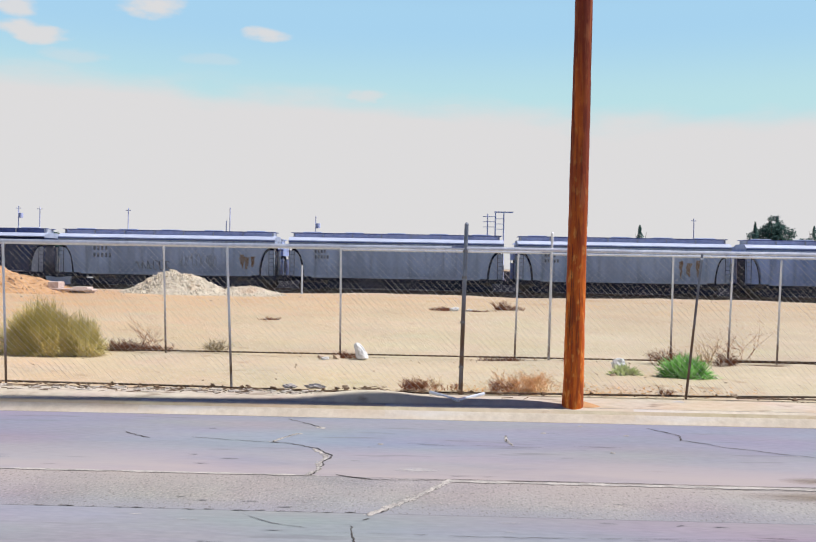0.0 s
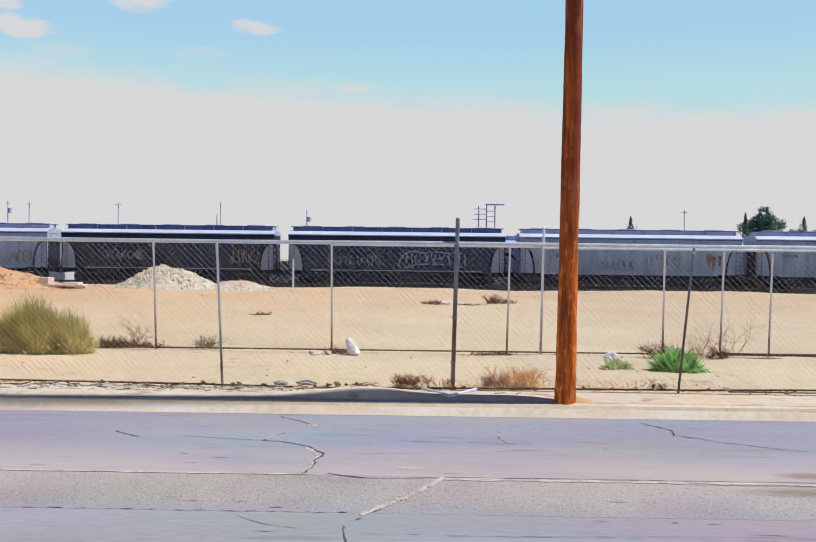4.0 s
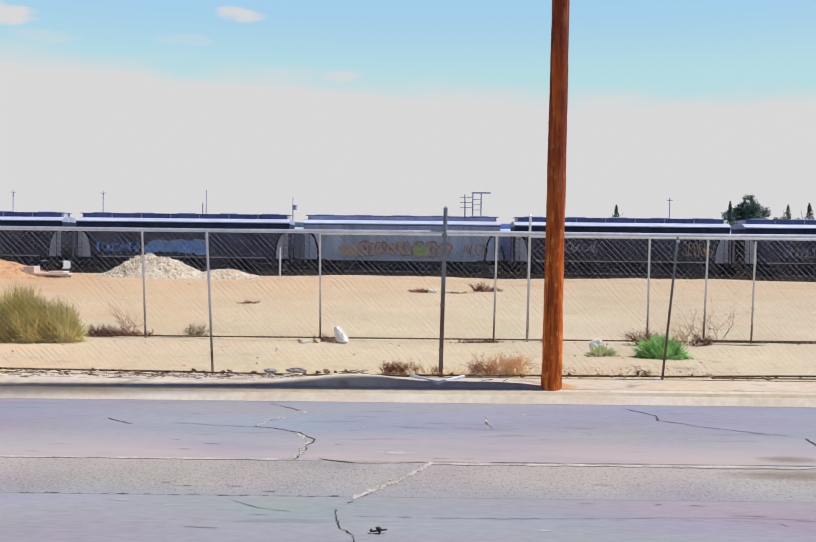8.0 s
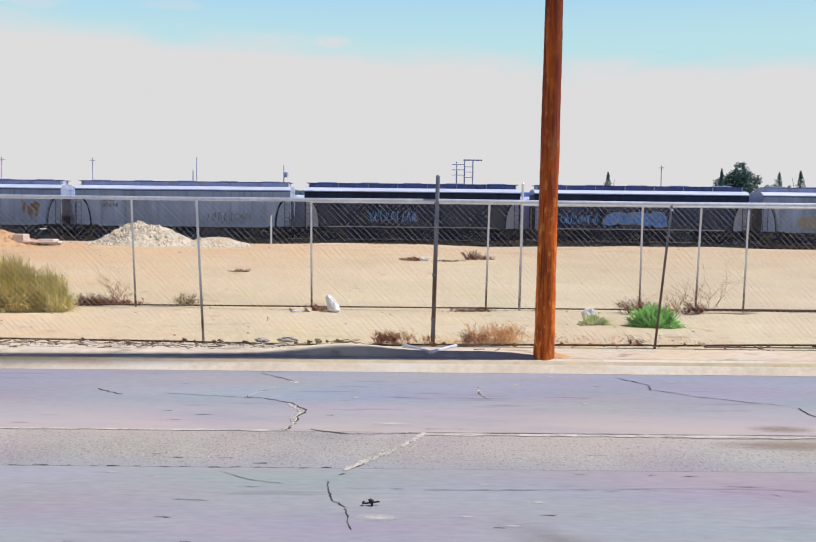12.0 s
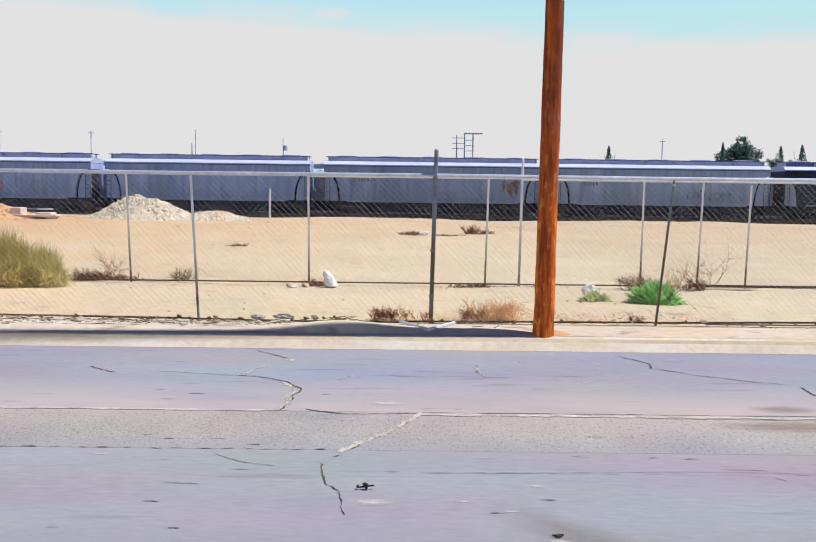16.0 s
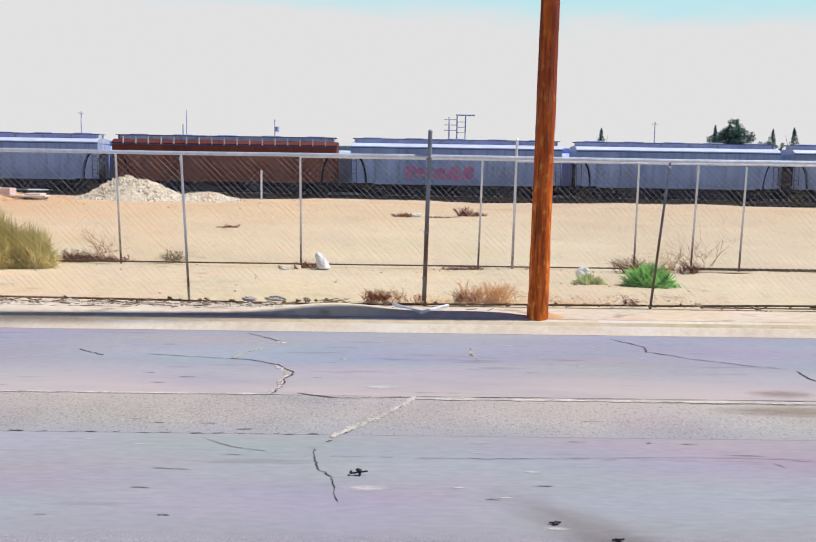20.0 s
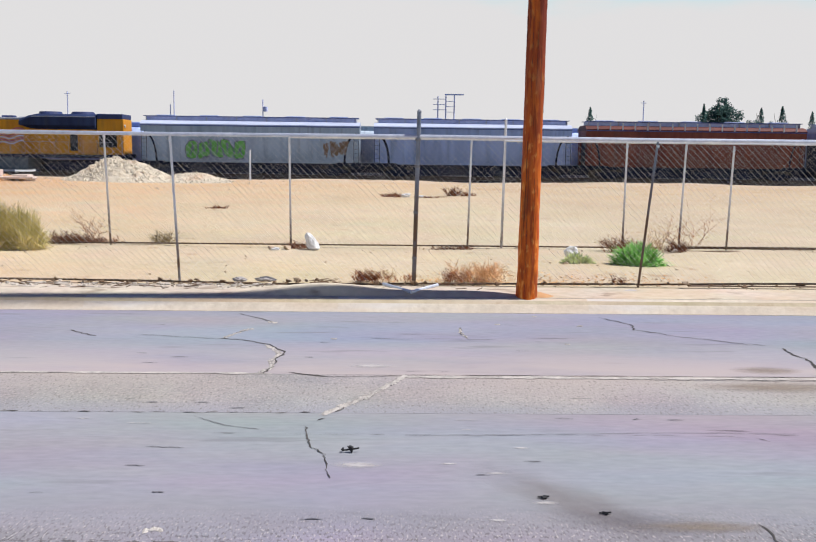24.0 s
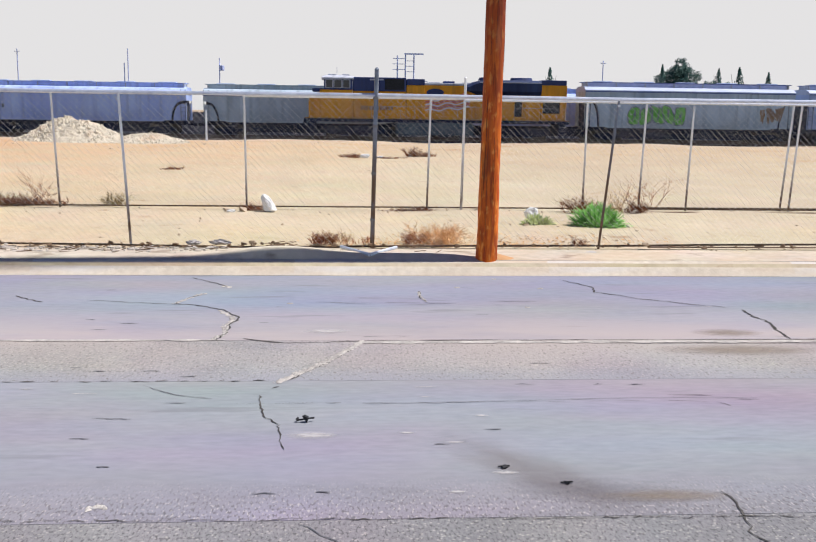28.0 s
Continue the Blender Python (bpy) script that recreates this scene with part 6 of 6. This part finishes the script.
solid("leaf_litter", bm, ORANGE_LEAF, "orange dry leaf litter behind the street fence", "leaf litter", kind="stuff")

bm = fresh()
for k in range(330):
    x = rnd.uniform(-7.5, -1.5)
    y, lx, lz = rnd.choice((rnd.gauss(11.95, 0.09), rnd.uniform(11.35, 12.1))), rnd.uniform(0.008, 0.04) * rnd.choice((1, 1, 1, 1, 3)), rnd.uniform(0.003, 0.012)
    z = 0.158 + 0.25 * berm_rise(x)
    pts = [bm.verts.new((x + lx * rnd.uniform(0.7, 1.1) * math.cos(t), y + rnd.uniform(0.01, 0.03) * math.sin(t), z + q)) for q in (-0.02, lz * rnd.uniform(0.7, 1.2)) for t in (0.2, 1.3, 2.2, 3.3, 4.2, 5.4)]
    bmesh.ops.convex_hull(bm, input=pts)
solid("broken_concrete", bm, CHIPS, "pale broken concrete chips strewn before the street fence", "rubble", kind="stuff")
bm = fresh()
for k in range(190):
    x = rnd.uniform(-7.5, -0.4) if k % 14 else rnd.uniform(-0.4, 1.3)
    a, y, z, n = rnd.gauss(0, 0.3), rnd.choice((rnd.gauss(12.05, 0.06), rnd.uniform(11.5, 12.2))), 0.16 + 0.3 * berm_rise(x), rnd.uniform(0.04, 0.22)
    rod(bm, (x, y, z), (x + n * math.cos(a), y + n * math.sin(a), z + rnd.uniform(-0.01, 0.03)), rnd.uniform(0.003, 0.007), sides=5)
solid("wood_splinters", bm, TIMBER, "dark sticks and splinters along the street fence", "sticks", kind="stuff")

# broken slab on the left bank
slab = thing("broken_slab", (-18.6, 47.0, 0.20), "pinkish-white broken concrete slabs propped on the sand", "concrete slab")
for x, y, z, w, h in ((0.0, 0, 0.12, 2.4, 0.10), (-0.85, 0.1, 0.22, 0.55, 0.34), (0.5, 0.15, 0.22, 0.8, 0.10), (-0.2, 0.15, 0.0, 0.3, 0.12), (-0.95, 0.15, 0.0, 0.3, 0.12), (0.9, 0.15, 0.0, 0.25, 0.12)):
    bm = fresh()
    box(bm, x - w / 2, x + w / 2, y - 0.4, y + 0.4, z, z + h)
    part("slab_piece", bm, PINK_STONE, slab, bevel=0.03)

# litter on the asphalt
scrap = thing("litter_scrap", (-0.25, 5.70, 0.0), "small black crumpled scrap on the asphalt", "scrap")
bm = fresh()
lump(bm, 0, 0, 0.022, 0.026)
lump(bm, -0.045, 0.01, 0.018, 0.015)
rod(bm, (-0.055, 0, 0.015), (0.055, 0.015, 0.026), 0.006, sides=5)
part("scrap_body", bm, BLACK, scrap)
for x, y in ((1.14, 4.69), (0.85, 4.92)):
    t = thing("litter", (x, y, 0), "small dark scrap lying on the asphalt", "scrap")
    bm = fresh()
    lump(bm, 0, 0, 0.01, 0.02)
    rod(bm, (-0.035, 0, 0.01), (0.03, 0.005, 0.012), 0.005, sides=5)
    part("scrap_body", bm, BLACK, t)

# ---- far distance ----
def line_pole(x, h, arms=1, can=False):
    t = thing("power_pole", (x, 180.0, -0.9), "distant wooden power pole against the sky", "power pole", "power line")
    bm = fresh()
    rod(bm, (0, 0, 0), (0, 0, h), 0.13, 0.09, 8)
    part("shaft", bm, HAZE_BLUE, t)
    for k in range(arms):
        bm = fresh()
        box(bm, -0.55, 0.55, -0.06, 0.06, h - 0.5 - k * 0.9, h - 0.4 - k * 0.9)
        part("crossarm", bm, HAZE_BLUE, t)
    if can:
        bm = fresh()
        rod(bm, (0.45, 0, h - 2.3), (0.45, 0, h - 1.4), 0.45, sides=12)
        part("transformer", bm, HAZE_BLUE, t)


for x, h, arms, can in ((-81.6, 13.3, 1, True), (-77.4, 13.2, 1, False), (-60.0, 13.2, 1, False), (-40.1, 13.6, 0, False), (-40.8, 11.0, 0, False), (-23.4, 12.2, 0, True), (49.0, 12.9, 1, False)):
    line_pole(x, h, arms, can)
tower = thing("line_tower", (11.4, 180.0, -0.9), "distant three-legged steel line structure", "line structure", "power line")
for x, h in ((-1.7, 13.2), (-0.2, 13.6), (1.4, 13.6)):
    bm = fresh()
    rod(bm, (x, 0, 0), (x, 0, h), 0.15, 0.12, 6)
    part("leg", bm, HAZE_BLUE, tower)
bm = fresh()
box(bm, -0.4, 3.2, -0.1, 0.1, 13.4, 13.65)
for k in range(3):
    box(bm, -2.6, -0.2, -0.06, 0.06, 10.6 + k * 1.0, 10.72 + k * 1.0)
    box(bm, -0.2, 1.4, -0.06, 0.06, 10.2 + k * 1.0, 10.3 + k * 1.0)
part("crossarm", bm, HAZE_BLUE, tower)


def tree(x, y, h, w, seed, conifer=True, label="distant dark green conifer", leaves=2600, tops=()):
    """Tapered trunk and limbs under a ragged crown of leaf sprays; tops = (x, z, radius) lobes for a broad tree."""
    r = random.Random(seed)
    t = thing("tree", (x, y, -0.9), label, "tree", "distant trees")
    bm = fresh()
    rod(bm, (0, 0, 0), (0, 0, h * 0.9), w * 0.05, w * 0.015, 8)
    lobes = [(lx, r.uniform(-0.25, 0.25) * w, lz, lr) for lx, lz, lr in tops] or [(r.uniform(-0.32, 0.32) * w, r.uniform(-0.3, 0.3) * w, h * r.uniform(0.5, 0.93), w * r.uniform(0.14, 0.27)) for _ in range(13)]
    for lx, ly, lz, lr in lobes[:9]:
        rod(bm, (0, 0, h * 0.3), (lx, ly, lz), w * 0.02, w * 0.006, 5)
    part("trunk", bm, BARK, t)
    bm = fresh()
    weights = [q[3] ** 2 for q in lobes]
    for k in range(leaves):
        if conifer:
            q = r.random() ** 0.75
            z = h * (0.12 + 0.88 * q)
            a = r.uniform(0, 6.28)
            rad = w * 0.5 * min(1, 1.5 * (1 - q)) ** 0.85 * (0.72 + 0.6 * noise.noise((q * 11 + math.cos(a), seed + math.sin(a), 0))) * math.sqrt(r.random()) + 0.03
            p = Vector((rad * math.cos(a), rad * math.sin(a), z))
        else:
            lx, ly, lz, lr = r.choices(lobes, weights)[0]
            d = Vector((r.gauss(0, 1), r.gauss(0, 1), r.gauss(0, 1))).normalized()
            p = Vector((lx, ly, lz)) + d * lr * (1 + 0.35 * noise.noise(d * 3 + Vector((lx, lz, seed)))) * r.random() ** 0.4
        s = (w * 0.012 + 0.09) * r.uniform(0.6, 1.4)
        u = Vector((r.uniform(-1, 1), r.uniform(-1, 1), r.uniform(-1, 1))).normalized()
        v = u.orthogonal().normalized()
        bm.faces.new([bm.verts.new(p + q) for q in (u * s, v * s * 0.6, -u * s, -v * s * 0.6)])
    part("crown", bm, TREE_LEAF, t)
    return t


# the big ragged clump: a spire, a twin-topped crown and a low shoulder; then thin spires and bushes
tree(60.6, 180, 12.4, 3.4, 30, True, "distant thin dark green conifer")
tree(64.6, 182, 13.4, 8.0, 32, False, "distant large twin-topped dark green tree", 6500,
     ((-0.9, 13.0, 0.7), (-1.1, 11.2, 1.3), (-2.3, 10.4, 1.2), (1.3, 13.3, 0.7), (1.1, 11.6, 1.3), (2.2, 11.0, 1.2), (3.0, 10.3, 1.0), (0.1, 10.4, 1.9), (-3.4, 9.6, 1.2), (-1.4, 9.2, 2.0), (1.8, 9.2, 2.0), (3.4, 9.1, 1.1), (0, 7.2, 2.6)))
tree(66.2, 184, 13.6, 4.4, 33, True, "distant thin dark green conifer")
tree(70.4, 181, 10.4, 2.6, 35, False, "distant low dark green bush", 1400)
tree(72.9, 183, 12.0, 4.2, 36, True, "distant thin dark green conifer", 1500)
tree(76.2, 181, 12.2, 4.6, 37, True, "distant thin dark green conifer", 1600)
tree(74.6, 184, 9.9, 2.4, 38, False, "distant low dark green bush", 1200)
tree(83.0, 183, 11.4, 4.2, 39, True, "distant thin dark green conifer", 1500)
tree(38.8, 180, 11.5, 4.2, 40, True, "distant thin dark green conifer", 1400)
tree(40.0, 182, 10.0, 2.4, 41, False, "distant low dark green bush", 1200)
tree(-43.0, 105, 5.5, 5, 60, False, "green tree behind the railway")
shed = thing("shed", (-46.0, 104.0, -0.9), "low white shed behind the railway", "shed")
bm = fresh()
box(bm, -5, 6.5, -3, 3, 0, 2.2)
part("wall", bm, PLASTIC, shed)
bm = fresh()
loft(bm, [[(x, -3.3, 2.2), (x, 3.3, 2.2), (x, 0, 3.2)] for x in (-5.3, 6.8)])
part("roof", bm, CONCRETE, shed)


# ---- motion of the train ----
RUN = [(0, 0.0), (3, 28.95), (8, 76.7), (11, 105.1), (17, 163.25), (20, 192.15), (25, 240.85), (28, 270.0)]
def travelled(t):
    return float(np.interp(t, [r[0] for r in RUN], [r[1] for r in RUN]))


def motions():
    """The train rolls by at a steady pace, and its wheelsets turn."""
    spin = [(2 * k / FPS, math.degrees(travelled(2 * k / FPS) / 0.46)) for k in range(421)]
    for ob, x in MOVING:
        walk(ob, [(t, pose(x + s, TRACK_Y, RAIL_Z)) for t, s in RUN])
        for o in ob.children_recursive:
            if o.name.startswith("wheelset"):
                walk(o, [(t, pose(*o.location, 0, a, 0)) for t, a in spin])


motions()
